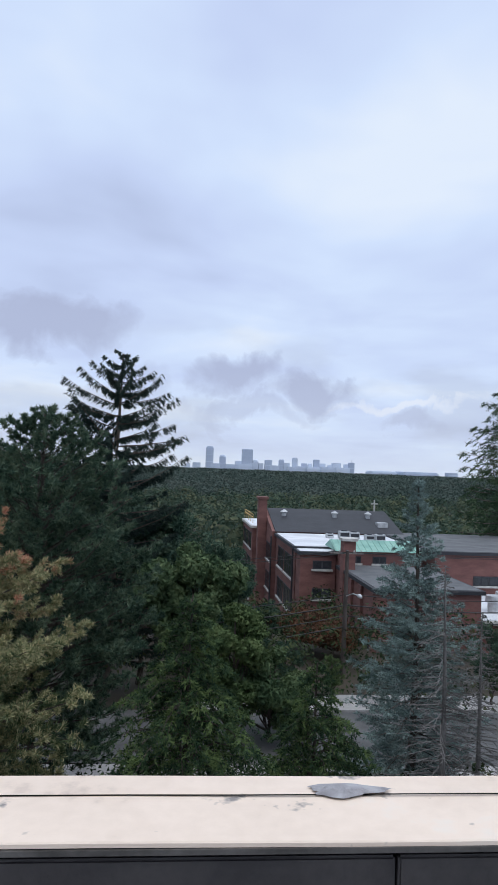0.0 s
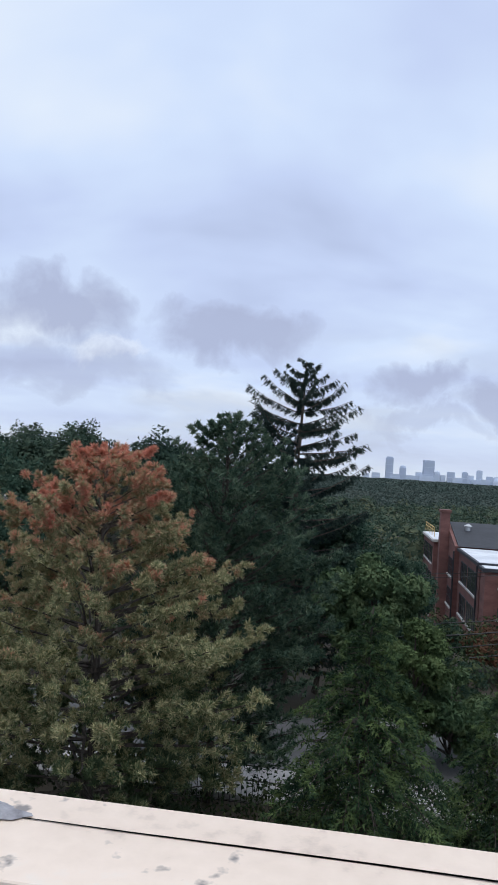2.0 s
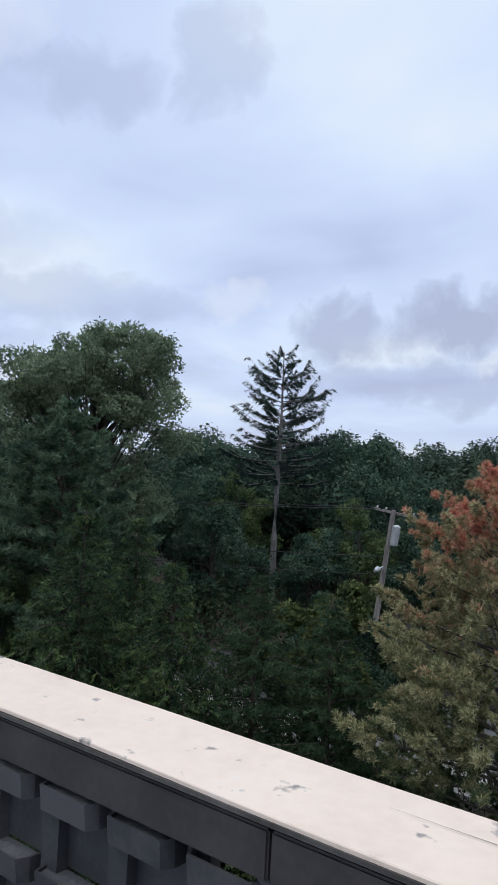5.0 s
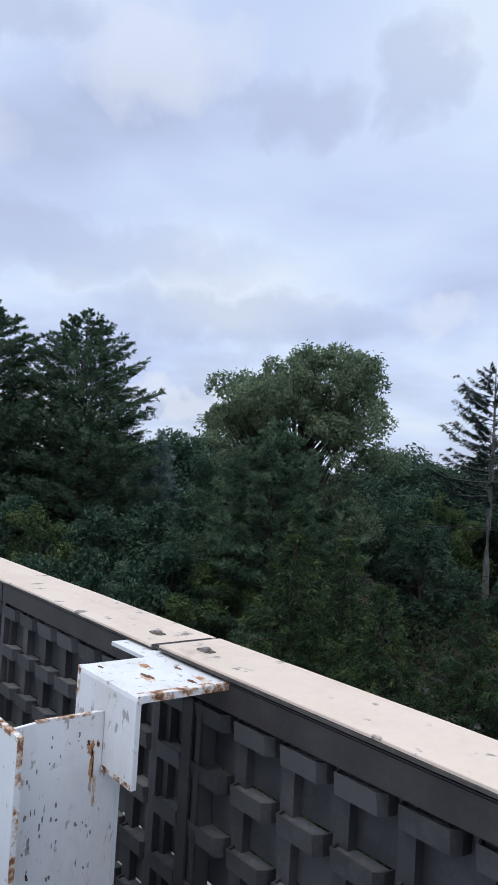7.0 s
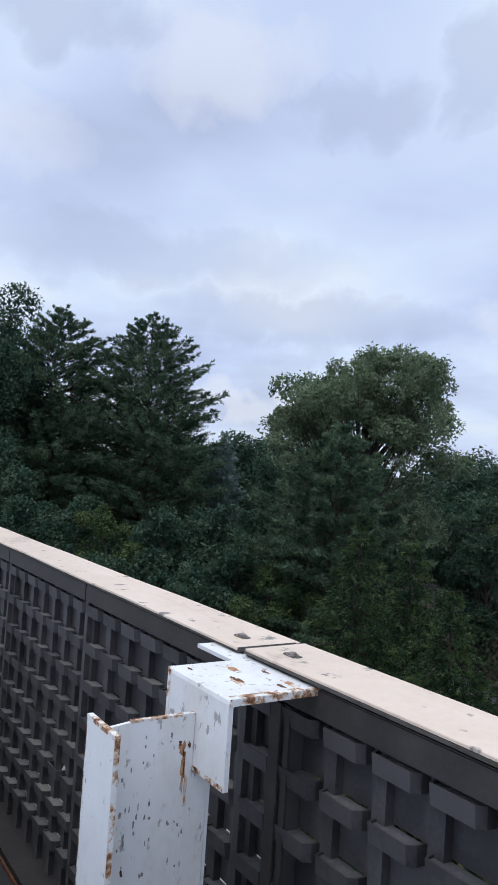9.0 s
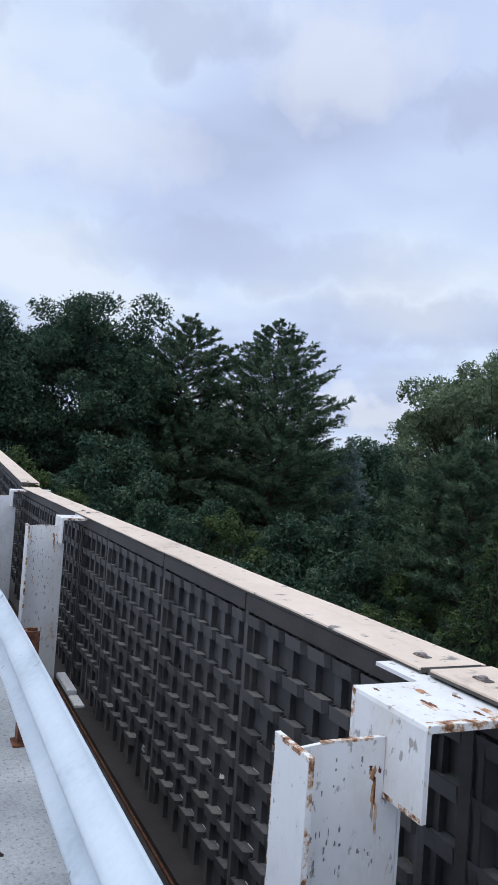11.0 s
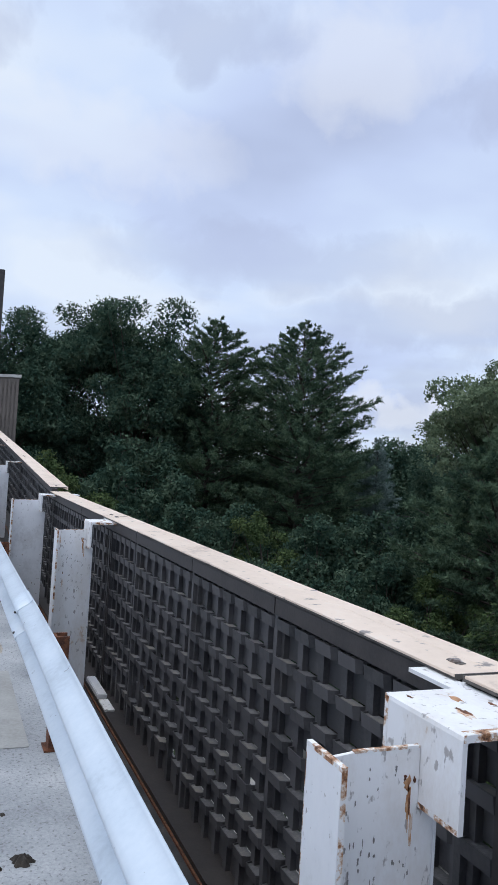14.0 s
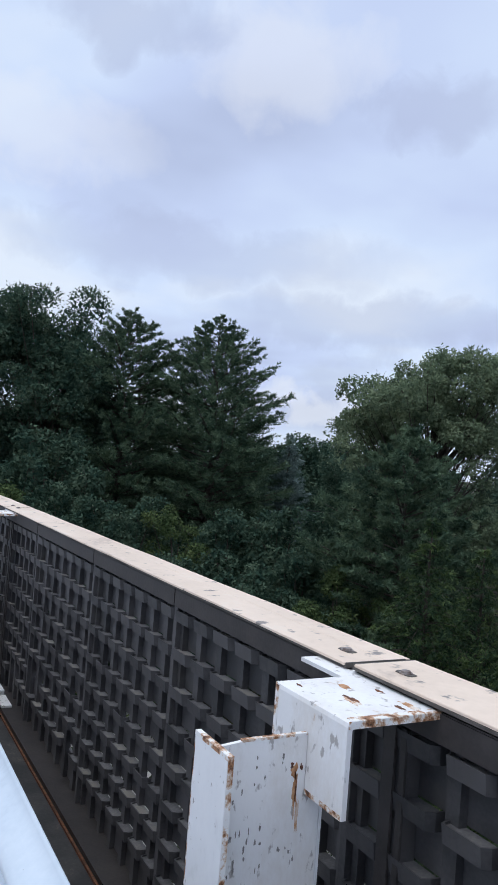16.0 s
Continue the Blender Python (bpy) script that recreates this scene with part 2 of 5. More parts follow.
L_PINE = leafmat("dark_pine_needles", (0.022, 0.042, 0.030), (0.066, 0.108, 0.072), (0.160, 0.212, 0.138), scale=1.6)
L_WPINE = leafmat("white_pine_needles", (0.032, 0.058, 0.040), (0.085, 0.135, 0.085), (0.170, 0.240, 0.145), scale=1.0)
L_SPRUCE = leafmat("norway_spruce_needles", (0.012, 0.021, 0.019), (0.026, 0.042, 0.035), (0.054, 0.078, 0.064))
L_BLUE = leafmat("blue_spruce_needles", (0.085, 0.122, 0.116), (0.180, 0.245, 0.230), (0.330, 0.425, 0.390))
L_HEM = leafmat("hemlock_needles", (0.014, 0.029, 0.017), (0.044, 0.076, 0.036), (0.135, 0.190, 0.070), scale=1.1)
L_FIR = leafmat("dark_fir_needles", (0.015, 0.032, 0.017), (0.042, 0.072, 0.038), (0.088, 0.135, 0.068))
L_MAPLE = leafmat("green_leaves", (0.030, 0.054, 0.028), (0.074, 0.115, 0.056), (0.162, 0.216, 0.105))
L_OAK = leafmat("dark_oak_leaves", (0.019, 0.042, 0.031), (0.051, 0.090, 0.061), (0.112, 0.160, 0.105))
L_YEL = leafmat("yellowing_leaves", (0.028, 0.043, 0.017), (0.072, 0.096, 0.036), (0.165, 0.180, 0.070))
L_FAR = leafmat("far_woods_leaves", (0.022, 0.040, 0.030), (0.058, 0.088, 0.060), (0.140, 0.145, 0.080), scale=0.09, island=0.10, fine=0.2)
# leaf colour carries the distance haze: flatter and bluer than the nearer woods
L_HAZE = leafmat("haze_tinted_woods_leaves", (0.034, 0.052, 0.044), (0.062, 0.086, 0.074), (0.110, 0.130, 0.110), scale=0.03, island=0.05, fine=0.08)
L_UNDER = leafmat("undergrowth_leaves", (0.013, 0.023, 0.013), (0.034, 0.052, 0.026), (0.085, 0.098, 0.042), scale=0.2)
L_MAPLETOP = leafmat("light_maple_leaves", (0.074, 0.104, 0.066), (0.150, 0.200, 0.122), (0.26, 0.32, 0.195), leaf=0.38)
M_POLEDARK = mat("dark_creosote_wood", [(0.3, (0.045, 0.036, 0.032)), (0.7, (0.10, 0.082, 0.072))], rough=0.9, scale=6, bump=0.4, stretch=(1, 1, 0.15))
L_HILL = leafmat("hill_wood_leaves", (0.018, 0.034, 0.026), (0.044, 0.072, 0.050), (0.085, 0.115, 0.075), scale=0.05)
L_PALEGREEN = leafmat("pale_green_leaves", (0.030, 0.051, 0.021), (0.075, 0.112, 0.046), (0.155, 0.200, 0.083))


def height_tint(name, stops, spread=0.35):
    """Needles whose colour changes up the tree: browned at the top, green low down."""
    m = leafmat(name, (0, 0, 0), (0.1, 0.1, 0.1), (0.2, 0.2, 0.2), island=0.0)
    nn, ll = m.node_tree.nodes, m.node_tree.links
    ramp = [n for n in nn if n.bl_idname == "ShaderNodeValToRGB"][0]
    base = ramp.inputs[0].links[0].from_socket
    tc = nn.new("ShaderNodeTexCoord")
    sp = nn.new("ShaderNodeSeparateXYZ")
    ll.new(tc.outputs["Generated"], sp.inputs[0])
    g = nn.new("ShaderNodeNewGeometry")

    def mth(op, a, b):
        n = nn.new("ShaderNodeMath")
        n.operation = op
        for i, s in enumerate((a, b)):
            if isinstance(s, (int, float)):
                n.inputs[i].default_value = s
            else:
                ll.new(s, n.inputs[i])
        return n.outputs[0]

    f = mth("ADD", mth("ADD", sp.outputs["Z"], mth("MULTIPLY", mth("SUBTRACT", base, 0.5), 1.1)), mth("MULTIPLY", mth("SUBTRACT", g.outputs["Random Per Island"], 0.5), spread))
    while len(ramp.color_ramp.elements) < len(stops):
        ramp.color_ramp.elements.new(0.5)
    for e, (p, c) in zip(ramp.color_ramp.elements, stops):
        e.position, e.color = p, (*(min(v * 1.28, 0.62) for v in c), 1)
    ll.new(f, ramp.inputs[0])
    return m


L_TAN = height_tint("browning_pine_needles", [(0.0, (0.055, 0.080, 0.043)), (0.22, (0.120, 0.155, 0.075)), (0.33, (0.40, 0.36, 0.20)), (0.41, (0.120, 0.155, 0.074)), (0.54, (0.48, 0.42, 0.24)), (0.63, (0.140, 0.172, 0.085)), (0.82, (0.380, 0.290, 0.170)), (0.93, (0.50, 0.25, 0.165)), (1.0, (0.49, 0.21, 0.145))])
L_RUSTY = leafmat("rusty_leaves", (0.05, 0.03, 0.022), (0.12, 0.065, 0.042), (0.20, 0.10, 0.06))


# ---- builders ----
def part(name, bm, material, parent=None, label=""):
    """Links a bmesh as one mesh object under a thing or a part."""
    me = bpy.data.meshes.new(name)
    bm.to_mesh(me)
    bm.free()
    me.materials.append(material)
    ob = new(name, me)
    if parent:
        ob.parent = parent
    if label:
        ob["label"] = label
    return ob


def empty(name, m, label, category, group="", kind=""):
    ob = new(name)
    ob.empty_display_size = 0.2
    ob.matrix_world = m
    return tagged(ob, label, category, group, kind)


def box(bm, x0, x1, y0, y1, z0, z1, bevel=0.0, m=None):
    r = bmesh.ops.create_cube(bm, size=1.0)
    vs = r["verts"]
    bmesh.ops.scale(bm, vec=(x1 - x0, y1 - y0, z1 - z0), verts=vs)
    bmesh.ops.translate(bm, vec=((x0 + x1) / 2, (y0 + y1) / 2, (z0 + z1) / 2), verts=vs)
    if m is not None:
        bmesh.ops.transform(bm, matrix=m, verts=vs)
    if bevel:
        es = list({e for v in vs for e in v.link_edges})
        bmesh.ops.bevel(bm, geom=es, offset=bevel, segments=2, affect="EDGES", clamp_overlap=True)
    return bm


def boxes(*specs, bevel=0.0):
    bm = bmesh.new()
    for s in specs:
        box(bm, *s, bevel=bevel)
    return bm


def tube(bm, pts, radii, sides=8, cap=True):
    """A tapered tube along points."""
    rings = []
    for i, (p, r) in enumerate(zip(pts, radii)):
        a, b = Vector(pts[max(i - 1, 0)]), Vector(pts[min(i + 1, len(pts) - 1)])
        d = (b - a).normalized()
        q = d.to_track_quat("Z", "Y")
        rings.append([bm.verts.new(Vector(p) + q @ Vector((r * math.cos(k * math.tau / sides), r * math.sin(k * math.tau / sides), 0))) for k in range(sides)])
    for u, w in zip(rings, rings[1:]):
        for k in range(sides):
            bm.faces.new((u[k], u[(k + 1) % sides], w[(k + 1) % sides], w[k]))
    if cap:
        bm.faces.new(rings[0][::-1])
        bm.faces.new(rings[-1])
    return bm


def prism(bm, outline, axis, a, b):
    """A flat outline carried from a to b along an axis: the outline gives the other two coordinates in order."""
    def at(u, v, w):
        return {"x": (w, u, v), "y": (u, w, v), "z": (u, v, w)}[axis]
    lo = [bm.verts.new(at(u, v, a)) for u, v in outline]
    hi = [bm.verts.new(at(u, v, b)) for u, v in outline]
    n = len(outline)
    bm.faces.new(lo)
    bm.faces.new(hi[::-1])
    for i in range(n):
        bm.faces.new((lo[i], hi[i], hi[(i + 1) % n], lo[(i + 1) % n]))
    bmesh.ops.recalc_face_normals(bm, faces=bm.faces)
    return bm


def leaf_mesh(name, blades, material, parent):
    """Many loose three-cornered leaves or needles as one mesh; blades is an array (n, 3, 3)."""
    n = len(blades)
    me = bpy.data.meshes.new(name)
    me.vertices.add(n * 3)
    me.vertices.foreach_set("co", np.ascontiguousarray(blades, dtype=np.float32).ravel())
    me.loops.add(n * 3)
    me.loops.foreach_set("vertex_index", np.arange(n * 3, dtype=np.int32))
    me.polygons.add(n)
    me.polygons.foreach_set("loop_start", np.arange(0, n * 3, 3, dtype=np.int32))
    me.update(calc_edges=True)
    me.validate()
    me.materials.append(material)
    ob = new(name, me)
    ob.parent = parent
    return ob

# ---- the parking deck ----
GROUND = -12.0
RAMP_X, RAMP = -11.0, 0.068          # the deck climbs beyond this line


def rise(x):
    return max(0.0, (RAMP_X - x) * RAMP)


COP_Z, COP_IN, COP_OUT = 0.90, 1.06, 1.29
JOINTS = [3.44, -1.875, -7.16, -11.1, -16.3, -21.5, -26.8, -32.1]
POSTS = [3.6, -1.665, -6.85, -10.7, -15.9, -20.8, -26.2, -31.5]
STEP = 0.06                          # the copings past the third joint sit a little higher


def strip(bm, xs, y0, y1, z0, z1):
    """A slab from y0 to y1 that follows the deck's rise along xs."""
    prev = None
    for x in xs:
        h = rise(x)
        ring = [bm.verts.new((x, y, z + h)) for y, z in ((y0, z0), (y1, z0), (y1, z1), (y0, z1))]
        if prev:
            for k in range(4):
                bm.faces.new((prev[k], prev[(k + 1) % 4], ring[(k + 1) % 4], ring[k]))
        else:
            bm.faces.new(ring[::-1])
        prev = ring
    bm.faces.new(prev)
    bmesh.ops.recalc_face_normals(bm, faces=bm.faces)
    return bm


deck_xs = [14, 8, 4, 0, -4, RAMP_X, -14, -20, -27, -34]
tagged(part("floor", strip(bmesh.new(), deck_xs, -16, 0.34, -0.28, 0.0), M_CONC), "grey weathered concrete parking deck, stained and pitted", "parking deck", kind="structure")
tagged(part("trim", strip(bmesh.new(), deck_xs, 0.342, 0.37, -0.30, -0.03), M_RUST), "rusty steel angle along the slab edge", "slab edge", kind="structure")
tagged(part("ledge", strip(bmesh.new(), [14, 4, 0, RAMP_X, -20, -34], 0.376, 0.965, -0.67, -0.63), M_LEDGE), "dark dirty steel ledge under the screen panels", "ledge", kind="structure")
tagged(part("ledge", strip(bmesh.new(), [14, 4, 0, RAMP_X, -20, -34], 0.970, 1.16, -0.66, -0.59), M_DARKSTEEL), "dark steel channel under the screen panels", "ledge", kind="structure")
tagged(part("trim", strip(bmesh.new(), deck_xs, 0.952, 0.964, -0.629, -0.612), M_RUST), "rusty steel angle lying along the dark ledge", "ledge angle", kind="structure")
# the outside of the garage under the deck
tagged(part("wall_garage", strip(bmesh.new(), [14, RAMP_X, -34], -16, 0.32, -12.5, -0.29), M_CONC), "concrete lower storeys of the garage", "wall", kind="structure")


def coping(x0, x1, dz):
    """A run of metal coping between two posts: a wide inner plate, a narrow outer plate, folded edges."""
    e = empty("coping", pose(0, 0, 0), "cream painted metal coping, scuffed, on a dark screen", "coping", "copings along the parapet")
    lap = -0.42 if x0 > -2 else x1      # the lap seam opens here; the rest is one plate
    plates = [("plate", COP_IN, COP_OUT, 0.0, x0, x1)] if lap < x1 else [("inner_plate", COP_IN - 0.006, 1.2075, 0.0, x0, x1), ("outer_plate", 1.2095, COP_OUT + 0.012, -0.001, x0, x1)]
    for name, y0, y1, t, xa, xb in plates:
        bm = bmesh.new()
        prev = None
        n = 12
        for i in range(n + 1):
            x = xa + (xb - xa) * i / n
            z = COP_Z + rise(x) + dz + t + 0.0015 * math.sin(i * 2.1 + x0)
            drop = 0.004 if name == "inner_plate" else 0.035
            prof = [(y0, z - 0.008), (y0, z - 0.002), (y0 + 0.002, z), (y1 - 0.002, z), (y1, z - 0.002), (y1, z - drop - 0.006)]
            ring = [bm.verts.new((x, y, zz)) for y, zz in prof]
            if prev:
                for k in range(6):
                    bm.faces.new((prev[k], prev[(k + 1) % 6], ring[(k + 1) % 6], ring[k]))
            else:
                bm.faces.new(ring[::-1])
            prev = ring
        bm.faces.new(prev)
        bmesh.ops.recalc_face_normals(bm, faces=bm.faces)
        part(name, bm, M_COPING, e)
    if lap < x1:
        bm = bmesh.new()
        rows = []
        for i in range(25):
            x = lap + (x1 - lap) * i / 24
            z = COP_Z + dz + 0.0018
            w = 0.0022 * min(1.0, i / 4) + 0.0002
            y = 1.209 + 0.0012 * math.sin(i * 1.7)
            rows.append([bm.verts.new((x, y - w, z)), bm.verts.new((x, y + w, z))])
        for p, q in zip(rows, rows[1:]):
            bm.faces.new((p[0], q[0], q[1], p[1]))
        bmesh.ops.solidify(bm, geom=list(bm.faces), thickness=0.003)
        part("seam", bm, M_SEAM, e, "dark lap seam")
    for x in (x0 - 0.003, x1 + 0.003):
        bm = boxes((x - 0.0025, x + 0.0025, COP_IN - 0.002, COP_OUT - 0.01, COP_Z + rise(x) + dz - 0.014, COP_Z + rise(x) + dz - 0.001))
        part("end_edge", bm, M_SEAM, e, "dark cut edge of the plate")
    bm = bmesh.new()
    prism(bm, [(x0 - 0.004, COP_Z + rise(x0) + dz - 0.017), (x1 + 0.004, COP_Z + rise(x1) + dz - 0.017), (x1 + 0.004, COP_Z + rise(x1) + dz - 0.009), (x0 - 0.004, COP_Z + rise(x0) + dz - 0.009)], "y", COP_IN - 0.003, 1.204)
    part("underlay", bm, M_SEAM, e, "dark edge strip under the coping")
    for x in (x0 + 0.12, x1 - 0.12):
        bm = bmesh.new()
        z = COP_Z + rise(x) + dz
        tube(bm, [(x, 1.150, z - 0.01), (x, 1.150, z + 0.003)], [0.020, 0.020], 16)
        tube(bm, [(x, 1.150, z + 0.003), (x, 1.150, z + 0.008), (x, 1.150, z + 0.010)], [0.015, 0.014, 0.008], 12)
        part("bolt", bm, M_BOLT, e, "round steel bolt with washer")
        bm = bmesh.new()
        prism(bm, [(x - 0.034, 1.146), (x - 0.026, 1.134), (x + 0.026, 1.134), (x + 0.034, 1.146), (x + 0.030, 1.166), (x - 0.024, 1.168)], "z", z - 0.006, z + 0.0015)
        part("bolt_slot", bm, M_SEAM, e, "dark slot cut in the plate")
    return e


for k, (a, b) in enumerate(zip(JOINTS, JOINTS[1:])):
    coping(b + (0.021 if k == 0 else 0.005 if k != 1 else -0.02), a - (0.021 if k == 1 else 0.005), 0.006 if k == 0 else STEP if k >= 3 else 0.0)


def caulk(x, y, rx, ry, seed):
    """A smeared lump of sealant over an old bolt."""
    rng = random.Random(seed)
    bm = bmesh.new()
    n = 30
    z = COP_Z + 0.0025 + (0.006 if x > JOINTS[1] else 0)
    top = bm.verts.new((x, y, z + 0.009))
    mid, rim = [], []
    for i in range(n):
        a = i * math.tau / n
        k = 1 + 0.22 * math.sin(3 * a + seed) + rng.uniform(-0.12, 0.12)
        mid.append(bm.verts.new((x + 0.5 * rx * math.cos(a), y + 0.5 * ry * math.sin(a), z + 0.007)))
        rim.append(bm.verts.new((x + k * rx * math.cos(a), y + k * ry * math.sin(a), z)))
    for i in range(n):
        j = (i + 1) % n
        bm.faces.new((top, mid[i], mid[j]))
        bm.faces.new((mid[i], rim[i], rim[j], mid[j]))
    return tagged(part("sealant_patch", bm, M_PATCH), "smeared grey sealant patch on the cream coping", "sealant", "sealant patches")


caulk(0.740, 1.222, 0.062, 0.024, 1)
caulk(-0.15, 1.215, 0.050, 0.030, 2)

# ---- the screen panels ----
PANEL_W, ROWS, COLS = 5.3 / 4, 8, 7
PANEL_Z0, PANEL_Z1 = -0.59, 0.84
ROW_TOP, ROW_H = 0.760, 0.166


def pocket_mesh(filled):
    """A bent strip standing out from the panel, open above and below; grit lies in the filled ones."""
    bm = bmesh.new()
    w, h, d, t = 0.075, 0.025, 0.062, 0.006
    out = [(-w, 0), (-w, -d * 0.55), (-w * 0.86, -d), (w * 0.86, -d), (w, -d * 0.55), (w, 0)]
    inn = [(-w + t, 0), (-w + t, -d * 0.53), (-w * 0.86 + t * 0.5, -d + t), (w * 0.86 - t * 0.5, -d + t), (w - t, -d * 0.53), (w - t, 0)]
    rings = [[bm.verts.new((x, y * (0.84 if z < 0 else 1.0), z)) for x, y in line] for line in (out, inn) for z in (-h, h)]
    ol, oh, il, ih = rings
    for i in range(5):
        bm.faces.new((ol[i], ol[i + 1], oh[i + 1], oh[i]))
        bm.faces.new((il[i + 1], il[i], ih[i], ih[i + 1]))
        bm.faces.new((oh[i], oh[i + 1], ih[i + 1], ih[i]))
        bm.faces.new((il[i], il[i + 1], ol[i + 1], ol[i]))
    grit = bm.faces.new([bm.verts.new((x, y, h - 0.007)) for x, y in inn]) if filled else None
    if grit:
        grit.material_index = 1
        grit.normal_update()
        if grit.normal.z < 0:
            grit.normal_flip()
    me = bpy.data.meshes.new("block")
    bm.to_mesh(me)
    bm.free()
    me.materials.append(M_PANEL)
    me.materials.append(M_GRIT)
    return me


M_GRIT = mat("dusty_block_top", [(0.2, (0.090, 0.090, 0.095)), (0.6, (0.17, 0.168, 0.172)), (0.9, (0.25, 0.235, 0.21))], rough=0.95, scale=12, fine=90, bump=0.5, objrand=0.7)
BLOCKS = [pocket_mesh(False), pocket_mesh(True)]


def panel():
    e = empty("screen_panel", pose(0, 0, 0), "charcoal moulded screen panel with rows of raised pockets", "screen panel", "screen panels along the parapet")
    cw = PANEL_W / COLS
    z = PANEL_Z0
    for r in range(ROWS + 1):
        z1 = PANEL_Z1 if r == ROWS else ROW_TOP - (ROWS - 1 - r) * ROW_H - 0.022
        fill = [(0.004, PANEL_W - 0.004, 1.125, 1.14, z, z1)]
        if r < ROWS:                     # slots only behind the blocks
            for c in range(COLS + 1):
                fill.append((max(0.004, (c - 0.5) * cw + 0.066), min(PANEL_W - 0.004, (c + 0.5) * cw - 0.066), 1.1255, 1.1395, z1, z1 + 0.046))
        part("backing_strip", boxes(*fill), M_PANEL, e)
        z = z1 + 0.046
    for c in range(COLS):
        x = c * cw + 0.030
        part("rib", boxes((x - 0.024, x + 0.024, 1.098, 1.1245, PANEL_Z0, PANEL_Z1)), M_PANEL, e)
    for r in range(ROWS):
        for c in range(COLS):
            b = new("block", BLOCKS[(r * 5 + c * 3) % 11 != 7])
            b.parent = e
            b.matrix_local = pose((c + 0.5) * cw, 1.124, ROW_TOP - r * ROW_H, -4, 0, 0)
    part("top_rail", boxes((0.002, PANEL_W - 0.002, 1.066, 1.15, 0.80, 0.880), bevel=0.004), M_DARKSTEEL, e)
    part("edge_frame", boxes((-0.004, 0.026, 1.074, 1.15, PANEL_Z0, 0.798)), M_PANEL, e)
    part("edge_frame", boxes((PANEL_W - 0.030, PANEL_W - 0.008, 1.082, 1.15, PANEL_Z0, 0.798)), M_PANEL, e)
    return e


proto = panel()
first = True
for k, (a, b) in enumerate(zip(JOINTS, JOINTS[1:])):
    n = max(1, round((a - b) / PANEL_W))
    edges = [b + i * (a - b) / n for i in range(n + 1)]
    if k == 1:
        edges = [b, -5.90, -4.45, -3.21, a]
    for x, x_end in zip(edges, edges[1:]):
        w = x_end - x
        if x > 2.6:
            continue
        h0, h1 = rise(x), rise(x + w)
        m = pose(x, 0, h0 + (STEP if k >= 3 else 0.0), 0, math.degrees(math.atan2(h0 - h1, w)), 0) @ Matrix.Diagonal((w / PANEL_W, 1, 1, 1))
        if first:
            proto.matrix_world = m
            first = False
        else:
            c = copy_thing(proto, pose(0, 0, 0))
            c.matrix_world = m
            if -7.3 < x < -3.3:          # a few blocks are gone low down, and daylight shows through
                rr = random.Random(int(-x * 100))
                for ob in [o for o in c.children if o.name.startswith("block") and o.location.z < -0.1]:
                    if rr.random() < 0.12:
                        bpy.data.objects.remove(ob)


# dark uprights between the screen bays
for x in POSTS[1:5]:
    h = rise(x) + (STEP if x < -11.0 else 0.0)
    e = empty("steel_mullion", pose(x, 0, h), "dark steel upright between two screen bays", "mullion", "dark uprights along the parapet")
    part("flange", boxes((-0.040, 0.012, 1.062, 1.070, -0.59, 0.795), bevel=0.002), M_DARKSTEEL, e)
    part("flange", boxes((0.026, 0.052, 1.066, 1.074, -0.59, 0.795), bevel=0.002), M_DARKSTEEL, e)
    part("web", boxes((-0.036, 0.048, 1.0745, 1.122, -0.59, 0.793)), M_PANEL, e)

# ---- steel posts ----
M_PRIMER = mat("bare_primer", [(0.3, (0.17, 0.16, 0.155)), (0.7, (0.30, 0.29, 0.28))], rough=0.8, scale=40)


def stain(parent, axis, level, u, v, ru, rv, seed, material):
    """A ragged flake on a plate: where paint has come away, 1 mm proud."""
    rng = random.Random(seed)
    out = []
    for i in range(17):
        a = i * math.tau / 17
        k = rng.uniform(0.45, 1.25)
        out.append((u + k * ru * math.cos(a), v + k * rv * math.sin(a)))
    bm = bmesh.new()
    prism(bm, out, axis, level, level + 0.0008)
    return part("paint_flake", bm, material, parent)


